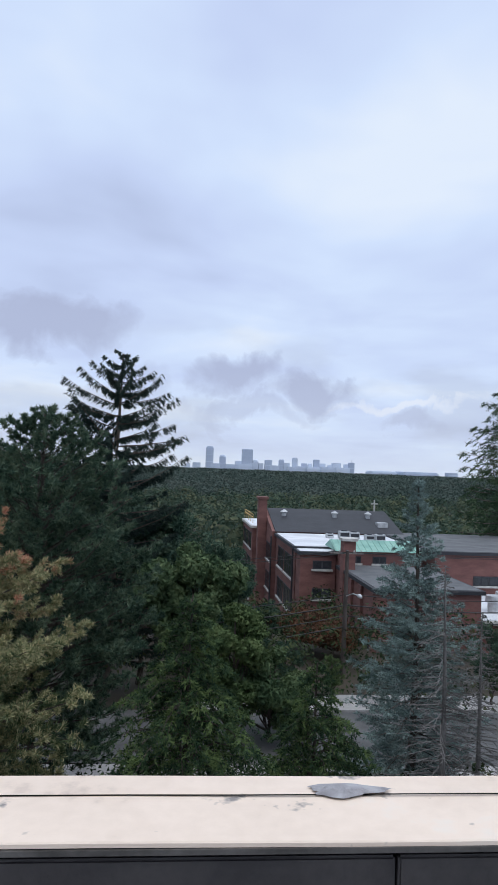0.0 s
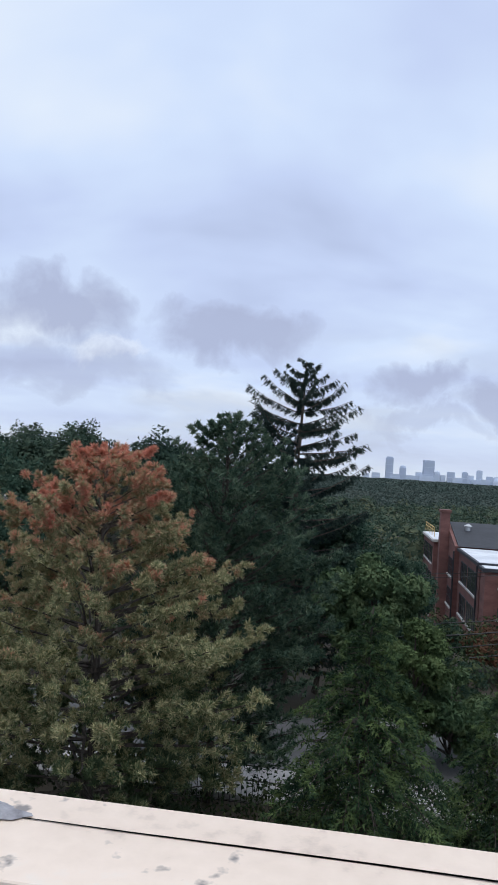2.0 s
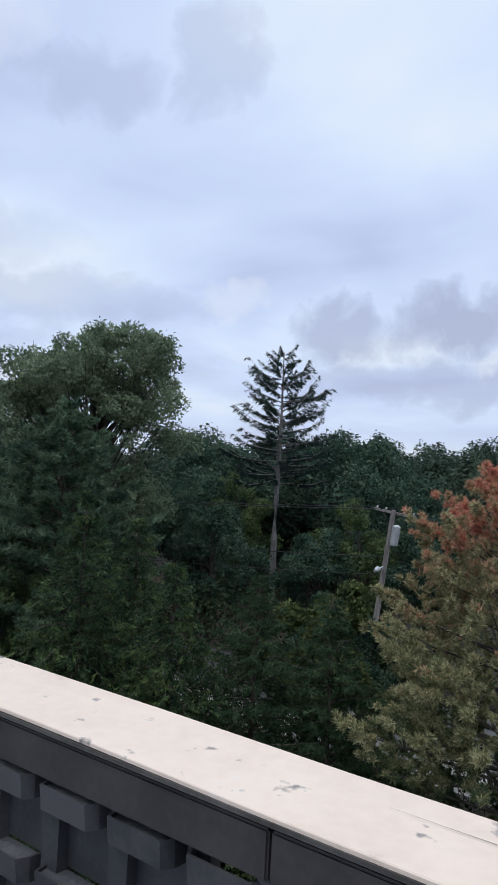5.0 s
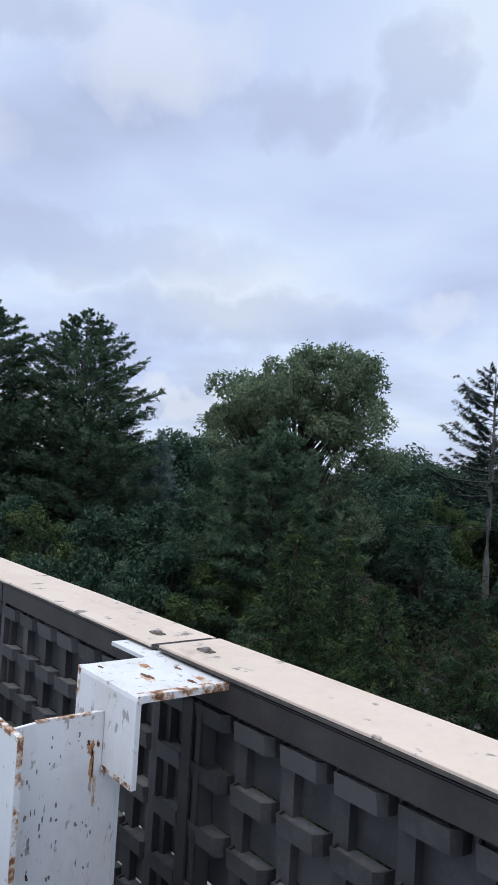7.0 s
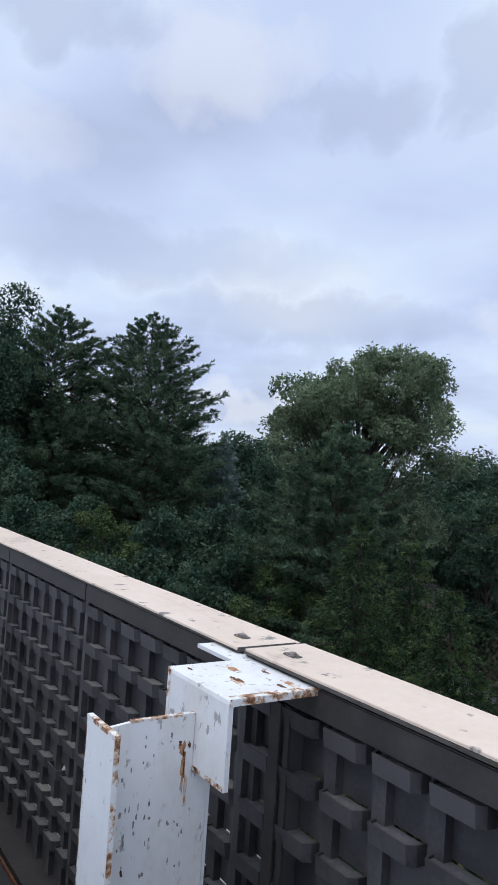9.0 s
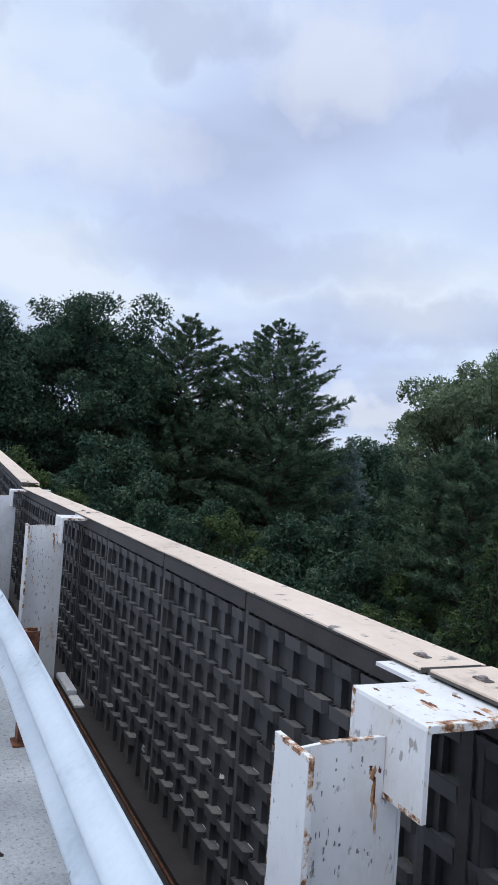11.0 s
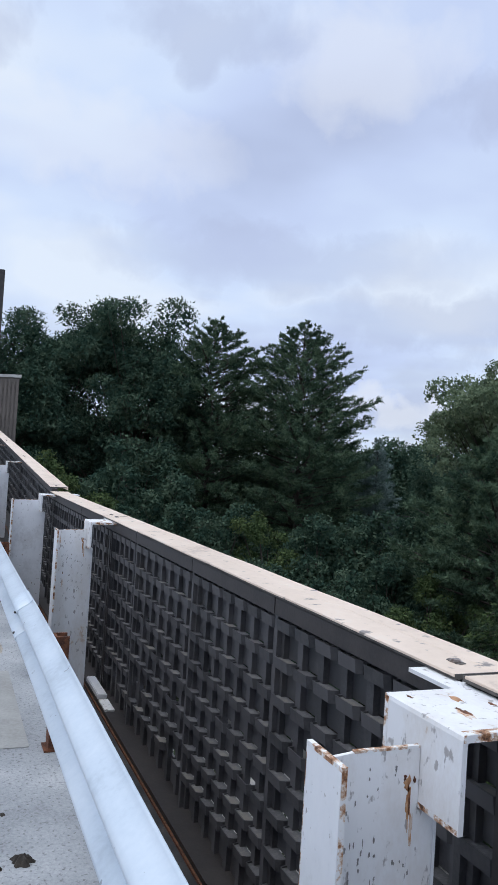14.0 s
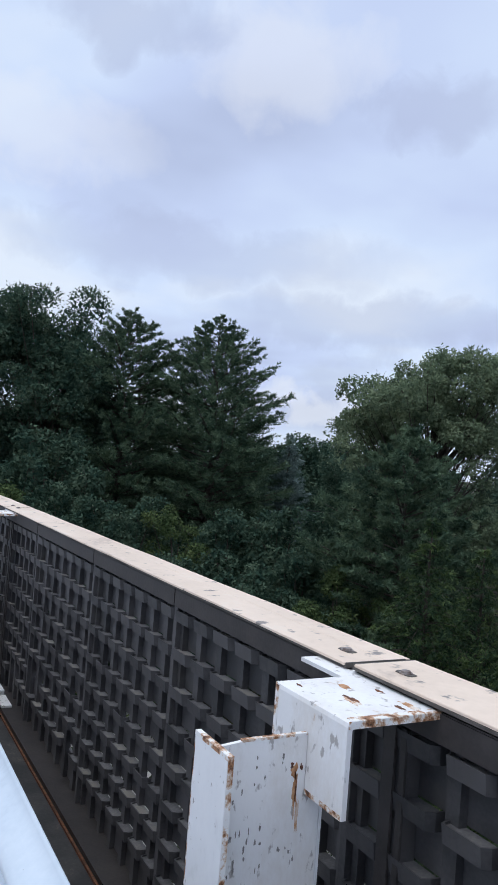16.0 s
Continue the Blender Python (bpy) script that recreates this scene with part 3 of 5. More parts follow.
def post(x, h, rusty):
    paint = M_WHITE_RUST if rusty else M_WHITE
    e = empty("steel_post", pose(x, 0, h), "white painted steel beam post, chipped and rust stained" if rusty else "white painted steel beam post beside the rail", "steel post", "posts along the parapet")
    part("inner_flange", boxes((-0.09, 0.09, 0.520, 0.534, -1.0, 0.80), bevel=0.003), M_WHITE, e)
    bm = bmesh.new()
    prism(bm, [(0.534, -1.0), (0.833, -1.0), (0.833, 0.64), (0.785, 0.645), (0.785, 0.80), (0.70, 0.80), (0.60, 0.797), (0.534, 0.79)], "x", -0.006, 0.006)
    part("web", bm, paint, e)
    part("outer_flange", boxes((-0.09, 0.006, 0.833, 0.847, -1.0, 0.64), bevel=0.003), M_WHITE, e)
    bm = bmesh.new()
    prism(bm, [(0.787, 0.65), (0.801, 0.65), (0.801, 0.858), (0.812, 0.866), (1.10, 0.866), (1.10, 0.880), (0.800, 0.880), (0.790, 0.876), (0.787, 0.866)], "x", -0.165, 0.165)
    part("bracket", bm, paint, e, "bent plate bracket, paint peeling to rust")
    for spec in ((0.1652, 0.1672, 0.79, 1.095, 0.862, 0.8802), (0.140, 0.165, 0.80, 1.095, 0.8802, 0.8808), (-0.1672, -0.1652, 0.786, 0.803, 0.655, 0.880), (-0.165, -0.150, 0.7855, 0.7868, 0.655, 0.874), (-0.0068, 0.0068, 0.60, 0.784, 0.795, 0.8012),
                 (-0.0905, 0.0905, 0.5195, 0.5345, 0.790, 0.8010), (0.0902, 0.0912, 0.520, 0.534, 0.10, 0.80), (-0.0912, -0.0902, 0.520, 0.534, 0.10, 0.80), (-0.16, 0.16, 0.7868, 0.788, 0.649, 0.662)):
        part("rust_edge", boxes(spec), M_EDGE, e, "rusted chipped paint edge")
    if rusty:
        for sx, sy, sz, ry_, rz_, sd in ((0.0065, 0.745, 0.725, 0.005, 0.009, 1), (0.0065, 0.772, 0.718, 0.004, 0.009, 2), (0.0065, 0.76, 0.66, 0.003, 0.03, 3), (0.0065, 0.60, 0.42, 0.004, 0.012, 4)):
            stain(e, "x", sx, sy, sz, ry_, rz_, sd, M_RUST)
        for sx, sy, sz, ra, rb, sd in ((0.02, 0.90, 0.8802, 0.032, 0.010, 5), (0.11, 0.985, 0.8802, 0.020, 0.008, 6), (-0.12, 0.83, 0.8802, 0.02, 0.006, 7), (-0.02, 1.02, 0.8802, 0.02, 0.008, 8)):
            stain(e, "z", sz, sx, sy, ra, rb, sd, M_RUST)
        for u, v, ru, rv, sd in ((0.757, 0.655, 0.007, 0.060, 11), (0.768, 0.60, 0.005, 0.055, 12), (0.752, 0.71, 0.012, 0.022, 13), (0.60, 0.33, 0.006, 0.04, 14), (0.56, 0.70, 0.004, 0.05, 15)):
            stain(e, "x", 0.0063, u, v, ru, rv, sd, M_RUN)
        for u, v, ru, rv, sd in ((0.03, 0.895, 0.05, 0.016, 16), (0.10, 1.02, 0.04, 0.012, 17), (-0.08, 0.95, 0.03, 0.014, 18)):
            stain(e, "z", 0.8800, u, v, ru, rv, sd, M_RUN)
        for i in range(44):
            rr = random.Random(60 + i)
            stain(e, "x", 0.0065, rr.uniform(0.57, 0.77), rr.uniform(0.25, 0.78), rr.uniform(0.0015, 0.004), rr.uniform(0.003, 0.010), 80 + i, M_PRIMER)
    part("support_plate", boxes((-0.38, -0.166, 1.0, 1.2, 0.868, 0.880)), paint, e, "plate under the coping joint")
    return e


for k, x in enumerate(POSTS):
    p = post(x, rise(x), k in (1, 2))
    if k == 2:
        p.matrix_world = pose(x + 0.03, 0.06, rise(x))
    if k == 3:
        p.matrix_world = pose(x, -0.18, rise(x)) @ Matrix.Diagonal((1, 1.34, 1, 1))

# ---- guard rail ----
RAIL_Y = 0.136


def rail_run(x0, x1):
    e = empty("guard_rail", pose(0, 0, 0), "pale blue-grey corrugated steel guard rail, scuffed", "guard rail", "guard rail lengths")
    prof = []
    N = 28
    for i in range(N + 1):
        u = i / N
        z = 0.30 + 0.30 * u
        y = 0.042 * math.cos(u * math.tau * 2)
        prof.append((RAIL_Y + y, z))
    bm = bmesh.new()
    rows = []
    n = 10
    for i in range(n + 1):
        x = x0 + (x1 - x0) * i / n
        rows.append([bm.verts.new((x, y + 0.004 * math.sin(x * 1.3) - 0.007 * (x - x0) / (x1 - x0), z + rise(x) + 0.004 * math.sin(x * 0.9))) for y, z in prof])
    for a, b in zip(rows, rows[1:]):
        for k in range(N):
            bm.faces.new((a[k], a[k + 1], b[k + 1], b[k]))
    bmesh.ops.recalc_face_normals(bm, faces=bm.faces)
    bmesh.ops.solidify(bm, geom=list(bm.faces), thickness=0.004)
    ob = part("beam", bm, M_RAIL, e)
    for p in ob.data.polygons:
        p.use_smooth = True
    for s in (0.39, 0.51):
        bm = bmesh.new()
        x = x1 - 0.10
        box(bm, x - 0.012, x + 0.012, RAIL_Y - 0.052, RAIL_Y - 0.036, s + rise(x) - 0.006, s + rise(x) + 0.006, bevel=0.003)
        part("splice_bolt", bm, M_DARKSTEEL, e)
    return e


rail_x = [6.48, 2.67, -1.14, -4.95, -8.76, -12.57, -16.38, -20.19, -24.0, -27.81, -31.6]
for a, b in zip(rail_x, rail_x[1:]):
    rail_run(b - 0.02, a + 0.30)


def rail_post(x):
    h = rise(x)
    e = empty("rail_post", pose(x, 0.21, h), "short rusty steel post bolted to the deck behind the rail", "rail post", "guard rail posts")
    part("stem", boxes((-0.045, 0.045, 0.0, 0.012, 0.012, 0.56), (-0.045, -0.035, 0.012, 0.07, 0.012, 0.56), (0.035, 0.045, 0.012, 0.07, 0.012, 0.56)), M_RUST, e)
    part("base_plate", boxes((-0.06, 0.06, -0.02, 0.10, 0.0, 0.010), bevel=0.002), M_RUST, e)
    return e


for x in (-0.2, -3.95, -7.8, -11.6, -15.4, -19.2, -23.0, -26.8):
    rail_post(x)

# ---- trees ----
def unit(v):
    return v / np.maximum(np.linalg.norm(v, axis=-1, keepdims=True), 1e-9)


def leaves(c, d, length, width, rng, flat=0.5, face=None):
    """Leaves: centres c, directions d, lengths and widths; flat leans their faces towards the sky, face towards given directions."""
    lean = rng.normal(size=c.shape) + np.array([0, 0, flat * 2.5]) if face is None else face + rng.normal(0, 0.38, c.shape)
    side = unit(np.cross(d, unit(lean)))
    u, v = d * (np.asarray(length)[..., None] * 0.5), side * (np.asarray(width)[..., None] * 0.62)
    return np.stack([c - u + v * 0.55, c + u, c - u * 0.55 - v], axis=1)


def inner(centre, radii, rng, n, size):
    """Close inner foliage: broader leaf sprays scattered through a crown's lobe."""
    d = unit(rng.normal(size=(n, 3)))
    c = centre + d * radii * (rng.uniform(0, 1, (n, 1)) ** 0.4) * 0.88
    t = size * rng.uniform(0.7, 1.3, n)
    return leaves(c, unit(rng.normal(size=(n, 3))), t, t * 0.75, rng, 0.2)


# how each kind of conifer grows: gap between whorls, boughs a whorl, rise of the bough (start, per height, square, cube),
# twigs a metre, needles a twig, droop of twigs, spread, needle length and width
KINDS = {
    "spruce": (0.40, 7, (0.02, 0.7, -0.45, 0.30), 10, 13, -0.40, 0.5, 0.22, 0.040),
    "blue": (0.42, 7, (0.02, 0.7, -0.40, 0.30), 11, 16, -0.04, 0.75, 0.17, 0.040),
    "hemlock": (0.30, 7, (0.20, 0.5, -0.60, 0.0), 11, 12, -0.26, 0.55, 0.17, 0.050),
    "pine": (0.42, 7, (0.22, 0.5, -0.25, 0.28), 6, 30, 0.35, 1.0, 0.24, 0.048),
    "tier": (0.55, 7, (0.04, 0.5, -0.12, 0.16), 9, 26, 0.16, 0.80, 0.26, 0.055),
    "tuft": (0.58, 7, (0.06, 0.5, -0.10, 0.16), 5.5, 74, 0.30, 0.95, 0.30, 0.060),
    "open": (0.46, 5, (0.10, 0.45, -0.36, 0.46), 15, 9, -0.22, 0.6, 0.20, 0.045),
    "whorl": (0.56, 5, (0.02, 0.32, -0.18, 0.26), 24, 10, -0.75, 0.5, 0.20, 0.055),
    "dead": (0.32, 7, (-0.05, 0.0, -0.30, 0.30), 0, 0, 0, 0, 0, 0),
}


def conifer(name, seed, H, R, kind, needles, label, bark=None, base=0.1, density=1.0, leaf=1.0, place=None, slope=0.5):
    rng = np.random.default_rng(seed)
    e = empty(name, place or pose(0, 0, 0), label, "tree")
    bark = bark or M_BARK
    bm = bmesh.new()
    zs = np.linspace(0, H * 0.985, 9)
    lean = rng.normal(0, 0.006, 2)
    r0 = H * 0.0145
    gap, n, rise_of, per_m, m, down, spread, ln, wd = KINDS[kind]
    ln, wd = ln * leaf, wd * leaf

    def axis_at(z):
        return np.array([lean[0] * z + 0.05 * math.sin(z * 0.5 + seed), lean[1] * z, z])

    tube(bm, [tuple(axis_at(z)) for z in zs], [r0 * (1 - 0.96 * z / H) + 0.012 for z in zs], 8)
    blades = []
    z = base * H
    while z < H * 0.985:
        f = (z - base * H) / (H * (1 - base))
        turn = rng.uniform(0, math.tau)
        for k in range(n):
            az = turn + (k + rng.uniform(-0.3, 0.3)) * math.tau / n
            reach = slope * (H - z) + 0.12
            L = R * reach / (R ** 3 + reach ** 3) ** (1 / 3) * rng.uniform(0.62 if kind in ("whorl", "open") else 0.70, 1.12)
            if kind in ("pine", "tier", "tuft"):
                L *= 0.75 + 0.25 * min(1.0, f * 4)
            if L < 0.10:
                continue
            zz = z + rng.uniform(-0.5, 0.5) * gap * (0.6 if kind in ("whorl", "tier", "tuft") else 1.0)
            o = axis_at(min(zz, H))
            dr = np.array([math.cos(az), math.sin(az), 0.0])
            lat = np.array([-dr[1], dr[0], 0.0])
            a1, a2, a3 = rise_of[0] + rise_of[1] * f + rng.normal(0, 0.16 if kind in ("whorl", "open") else 0.06), rise_of[2], rise_of[3]

            def along(s):
                s = np.asarray(s)[..., None]
                return o + dr * L * s + np.array([0, 0, 1.0]) * L * (a1 * s + a2 * s ** 2 + a3 * s ** 3) + lat * 0.06 * L * np.sin(s * 3 + az)

            sp = np.array([0, 0.35, 0.7, 1.0])
            br = max(0.012, 0.015 * L)
            tube(bm, [tuple(p) for p in along(sp)], [br, br * 0.75, br * 0.45, br * 0.15], 3, cap=False)
            if kind == "dead":
                for s in rng.uniform(0.25, 0.97, 9):
                    p = along(np.array([s]))[0]
                    q = p + (dr * rng.uniform(0.2, 0.7) + lat * rng.uniform(-0.8, 0.8) + np.array([0, 0, rng.uniform(-0.5, 0.2)])) * L * 0.32
                    tube(bm, [tuple(p), tuple((p + q) / 2 + np.array([0, 0, -0.03])), tuple(q)], [0.011, 0.009, 0.005], 3, cap=False)
                continue
            nt = max(4, int(L * per_m * density))
            lo = {"pine": 0.28, "tuft": 0.30, "tier": 0.24, "whorl": 0.06}.get(kind, 0.12)
            s = np.sort(rng.uniform(lo, 1.0, nt))
            p = along(s)
            sgn = rng.choice([-1.0, 1.0], nt)[:, None]
            tl = (L * 0.34 * (1.05 - s * 0.75) + 0.10)[:, None]
            if kind in ("whorl", "open"):
                tl = np.minimum(tl, 0.40) * rng.uniform(0.3, 1.1, (nt, 1))
            td = unit(dr * rng.uniform(0.3, 0.9, (nt, 1)) + lat * sgn * rng.uniform(0.35, 1.0, (nt, 1)) * (0.30 if kind in ("whorl", "open") else 1.0) + np.array([0, 0, 1.0]) * (down + rng.normal(0, 0.16, (nt, 1))))
            if kind == "tuft":
                w = np.linspace(0.72, 1.06, m)[None, :, None]
            elif kind == "tier":
                w = np.linspace(0.30, 1.0, m)[None, :, None]
            elif kind == "pine":
                w = np.concatenate([np.linspace(0.4, 0.85, m // 3), np.full(m - m // 3, 0.97)])[None, :, None]
            else:
                w = np.linspace(0.08, 1.0, m)[None, :, None]
            c = p[:, None] + td[:, None] * tl[:, None] * w
            if kind == "hemlock":
                c[..., 2] -= (tl[:, None, :] * w ** 2)[..., 0] * 0.18
            nd = unit(td[:, None] * 0.8 + rng.normal(0, spread, c.shape) + (np.array([0, 0, 0.40]) if kind in ("pine", "tier", "tuft") else 0))
            c, nd = c.reshape(-1, 3), nd.reshape(-1, 3)
            c = c + nd * ln * 0.40
            jit = rng.uniform(0.7, 1.25, len(c))
            blades.append(leaves(c, nd, ln * jit, wd * jit, rng, 0.8 if kind == "hemlock" else 0.2))
        z += gap * rng.uniform(0.8, 1.2)
    part("trunk", bm, bark, e)
    if blades:
        leaf_mesh("crown", np.concatenate(blades), needles, e)
    return e


def broadleaf(name, seed, H, R, needles, label, base=0.3, lobes=26, count=30600, leaf=0.26, place=None, squash=1.0, gaps=0.0, bark=None, boxy=1.0):
    rng = np.random.default_rng(seed)
    e = empty(name, place or pose(0, 0, 0), label, "tree")
    bm = bmesh.new()
    zc, hz = H * (base + 1) / 2, H * (1 - base) / 2
    tube(bm, [(0, 0, 0), (0.1, 0, H * base * 0.6), (0.05, 0.1, H * base), (0, 0, H * 0.75)], [H * 0.02, H * 0.016, H * 0.013, 0.03], 8)
    cen, rad = [], []
    for k in range(lobes):
        d = unit(rng.normal(size=3))
        d[2] = d[2] * 0.9 + 0.12
        d[2] = math.copysign(abs(d[2]) ** boxy, d[2])
        q = rng.uniform(0.40, 0.90)
        w = 1.0 + 0.45 * gaps * d[2] if d[2] < 0 else 1 - 0.25 * d[2] * boxy
        c = np.array([d[0] * R * q * w, d[1] * R * q * w, zc + d[2] * hz * q * squash])
        r = R * rng.uniform(0.17, 0.30) * min(1.0, (40 / lobes) ** 0.3)
        c[2] = min(c[2], H - r * 0.75)
        cen.append(c)
        rad.append(r)
        a = np.array([0, 0, max(H * base, c[2] - hz * 0.7)])
        mid = (a * 0.45 + c * 0.55) + np.array([0, 0, -0.08 * R])
        tube(bm, [tuple(a), tuple(mid), tuple(c)], [0.05 + H * 0.004, 0.04, 0.012], 4, cap=False)
        for _ in range(3):
            q2 = c + unit(rng.normal(size=3) + np.array([0, 0, 0.6])) * r * 0.95
            tube(bm, [tuple(c), tuple(q2)], [0.02, 0.006], 3, cap=False)
    part("trunk", bm, bark or M_BARK, e)
    cen, rad = np.array(cen), np.array(rad)
    pick = rng.choice(len(rad), count, p=rad ** 2 / (rad ** 2).sum())
    d = unit(rng.normal(size=(count, 3)) + np.array([0, 0, 0.25]))
    # leaves gather in small sprays on each lobe
    spray = unit(rng.normal(size=(lobes, 34, 3)) + np.array([0, 0, 0.25]))
    near = spray[pick, rng.integers(0, 34, count)]
    d = unit(near + rng.normal(0, 0.26 - 0.05 * gaps, (count, 3)))
    shell = 1.02 * rng.uniform(0.02, 1.0, count) ** 0.30 + rng.normal(0, 0.06, count)
    c = cen[pick] + d * (rad[pick] * shell)[:, None] * np.array([1.0, 1.0, 0.85])
    c += rng.normal(0, leaf * 0.16, c.shape)
    nd = unit(d * 0.3 + rng.normal(0, 0.8, c.shape) + np.array([0, 0, -0.2]))
    jit = rng.uniform(0.7, 1.3, count)
    soup = [leaves(c, nd, leaf * jit, leaf * 0.62 * jit, rng, 0.5, d + np.array([0, 0, 0.35]))]
    # the close inner foliage of each lobe
    for q, r in zip(cen, rad):
        soup.append(inner(q, np.array([r, r, r * 0.85]), rng, 46 if gaps else 80, r * 0.24))
    leaf_mesh("crown", np.concatenate(soup), needles, e)
    return e


def spot(az, dist, z=GROUND, turn=0.0, scale=1.0):
    a = radians(az)
    return pose(-dist * math.sin(a), dist * math.cos(a), z, 0, 0, turn) @ Matrix.Diagonal((scale, scale, scale, 1))


EYE_Z = 1.43


def tall(el, dist, z=GROUND):
    """Height of a tree whose tip stands at that elevation, from the eye."""
    return EYE_Z + dist * math.tan(radians(el)) - z


# between the deck and the road
blue = conifer("blue_spruce", 11, tall(-0.75, 33), 3.6, "blue", L_BLUE, "silvery blue spruce with dense layered branches", place=spot(-18.9, 33), base=0.06, density=1.15, slope=0.31)
dead = conifer("dead_spruce", 12, tall(-6.5, 30.5), 3.1, "dead", L_BLUE, "bare grey dead spruce with thin drooping branches", bark=M_BARKPALE, place=spot(-21.0, 30.5), base=0.05, slope=0.36)
conifer("dead_spruce", 13, tall(-9.5, 31), 2.6, "dead", L_BLUE, "bare grey dead spruce, shorter, beside the blue spruce", bark=M_BARKPALE, place=spot(-23.3, 31), base=0.05, slope=0.36)
hem = conifer("hemlock", 14, tall(-9.3, 23.5), 4.2, "hemlock", L_HEM, "feathery green hemlock with drooping sprays", place=spot(-2.7, 23.5), base=0.03, density=1.2, slope=0.52)
conifer("hemlock", 15, tall(-13.8, 26.5), 3.3, "hemlock", L_HEM, "young green hemlock beside the spruce", place=spot(-12.2, 26.5), base=0.02, density=1.3, slope=0.58)
conifer("black_pine", 16, tall(3.7, 31), 4.5, "pine", L_PINE, "tall dense dark green pine with tufted needles", place=spot(8.6, 31), base=0.10, density=1.2, leaf=1.0, slope=0.80)
conifer("norway_spruce", 17, tall(8.2, 45), 4.5, "whorl", L_SPRUCE, "tall dark spruce with drooping layered boughs", place=spot(3.8, 45), base=0.1, density=1.0, leaf=1.0, slope=1.0)
conifer("browning_pine", 18, tall(1.5, 25), 5.6, "tuft", L_TAN, "pine with rust-orange top and tan browning needles", place=spot(17.2, 25), base=0.14, density=1.6, leaf=0.74, slope=0.80)
conifer("tall_spruce", 19, tall(8.5, 55), 4.6, "open", L_SPRUCE, "tall dark conifer with long bare trunk below its crown", bark=M_BARKPALE, place=spot(34.9, 55), base=0.56, density=1.0, leaf=1.15, slope=0.95)
conifer("fir", 20, tall(8.5, 100, -20) / 2.6, 3.4, "spruce", L_FIR, "tall dark green fir behind the school", place=spot(-25.4, 100, z=-20.0, scale=2.6), base=0.05, density=0.8, slope=0.55)

broadleaf("maple", 30, tall(10.3, 46), 6.8, L_MAPLETOP, "large green maple with an airy rounded top", place=spot(48.8, 46, turn=40), base=0.26, lobes=200, count=92000, leaf=0.21, gaps=1.0, boxy=0.5)
conifer("dark_pine", 31, tall(3.7, 38), 5.4, "tier", L_WPINE, "dark green pine with open layered boughs", place=spot(50.5, 38), base=0.12, density=1.0, leaf=1.15, slope=0.8)
conifer("hemlock", 32, tall(-2.9, 27), 3.3, "hemlock", L_HEM, "tall feathery hemlock, yellow-green at the tips", place=spot(48.8, 27), base=0.03, density=0.9, slope=0.4)
conifer("hemlock", 33, tall(-7.8, 25), 3.0, "hemlock", L_HEM, "feathery hemlock with drooping tips", place=spot(41.8, 25), base=0.03, slope=0.5)
conifer("hemlock", 34, tall(-4.2, 30), 3.0, "hemlock", L_HEM, "slender feathery hemlock among darker trees", place=spot(44.8, 30), base=0.03, density=0.9, slope=0.4)
conifer("fir", 35, tall(-8.6, 26), 3.3, "spruce", L_FIR, "dark dense fir near the garage", place=spot(35.6, 26), base=0.03, density=1.1, slope=0.5)
conifer("fir", 36, tall(-9.5, 24), 2.6, "spruce", L_FIR, "dark dense fir, shorter, near the garage", place=spot(30.0, 25.0), base=0.03, density=1.1, slope=0.5)
broadleaf("maple", 37, tall(-6.6, 33), 3.2, L_YEL, "small tree with yellowing leaves by the road", place=spot(31.5, 33), base=0.15, count=20400, leaf=0.22)
broadleaf("maple", 38, tall(-4.5, 40), 3.4, L_MAPLE, "broad green tree behind the hemlock", place=spot(-2.6, 42), base=0.15, count=30600, leaf=0.26)
broadleaf("maple", 39, tall(-2.2, 46), 3.2, L_OAK, "dark green tree below the tall spruce", place=spot(1.5, 47), base=0.15, count=27200, leaf=0.26)
broadleaf("maple", 40, tall(-8.0, 38), 2.6, L_PALEGREEN, "small light green tree by the wires", place=spot(-5.6, 37), base=0.04, count=19000, leaf=0.22)
broadleaf("maple", 41, tall(-12.5, 38), 2.8, L_MAPLE, "small round tree by the pavement", place=spot(-8.3, 38), base=0.04, count=20400, leaf=0.22)

# the wood beyond the road
oak = broadleaf("oak", 50, tall(12.9, 62), 8.8, L_OAK, "large dark green oak at the edge of the wood", place=spot(77.5, 62), base=0.2, lobes=120, count=72000, leaf=0.235)
oak_far = broadleaf("oak", 57, tall(1.4, 75), 8.8, L_OAK, "dark green oak deeper in the wood", place=spot(39.2, 75), base=0.2, lobes=100, count=30000, leaf=0.30)
conifer("white_pine", 51, tall(10.8, 58), 6.2, "tier", L_WPINE, "tall white pine with layered open boughs", place=spot(65.0, 58), base=0.16, density=1.0, leaf=1.0, slope=0.85)
conifer("white_pine", 52, tall(10.7, 60), 6.0, "tier", L_WPINE, "tall white pine beside the oak", place=spot(71.8, 60), base=0.16, density=1.0, leaf=1.0, slope=0.85)
under = broadleaf("maple", 53, tall(1.2, 48), 4.4, L_PALEGREEN, "light green understorey tree", place=spot(82.5, 46), base=0.12, lobes=46, count=17000, leaf=0.22)
under2 = broadleaf("maple", 54, tall(-2.4, 42), 4.0, L_OAK, "dark green understorey maple at the wood's edge", place=spot(63.4, 42), base=0.12, lobes=46, count=17000, leaf=0.22)
rusty = broadleaf("maple", 56, tall(-11.2, 56), 3.0, L_RUSTY, "small tree turning rusty brown by the wires", place=spot(-12.6, 56), base=0.15, count=14000, leaf=0.22)
conifer("blue_spruce", 55, tall(2.4, 62), 2.6, "blue", L_BLUE, "small blue spruce in front of the wood", place=spot(59.0, 60), base=0.1, leaf=1.3, slope=0.4)
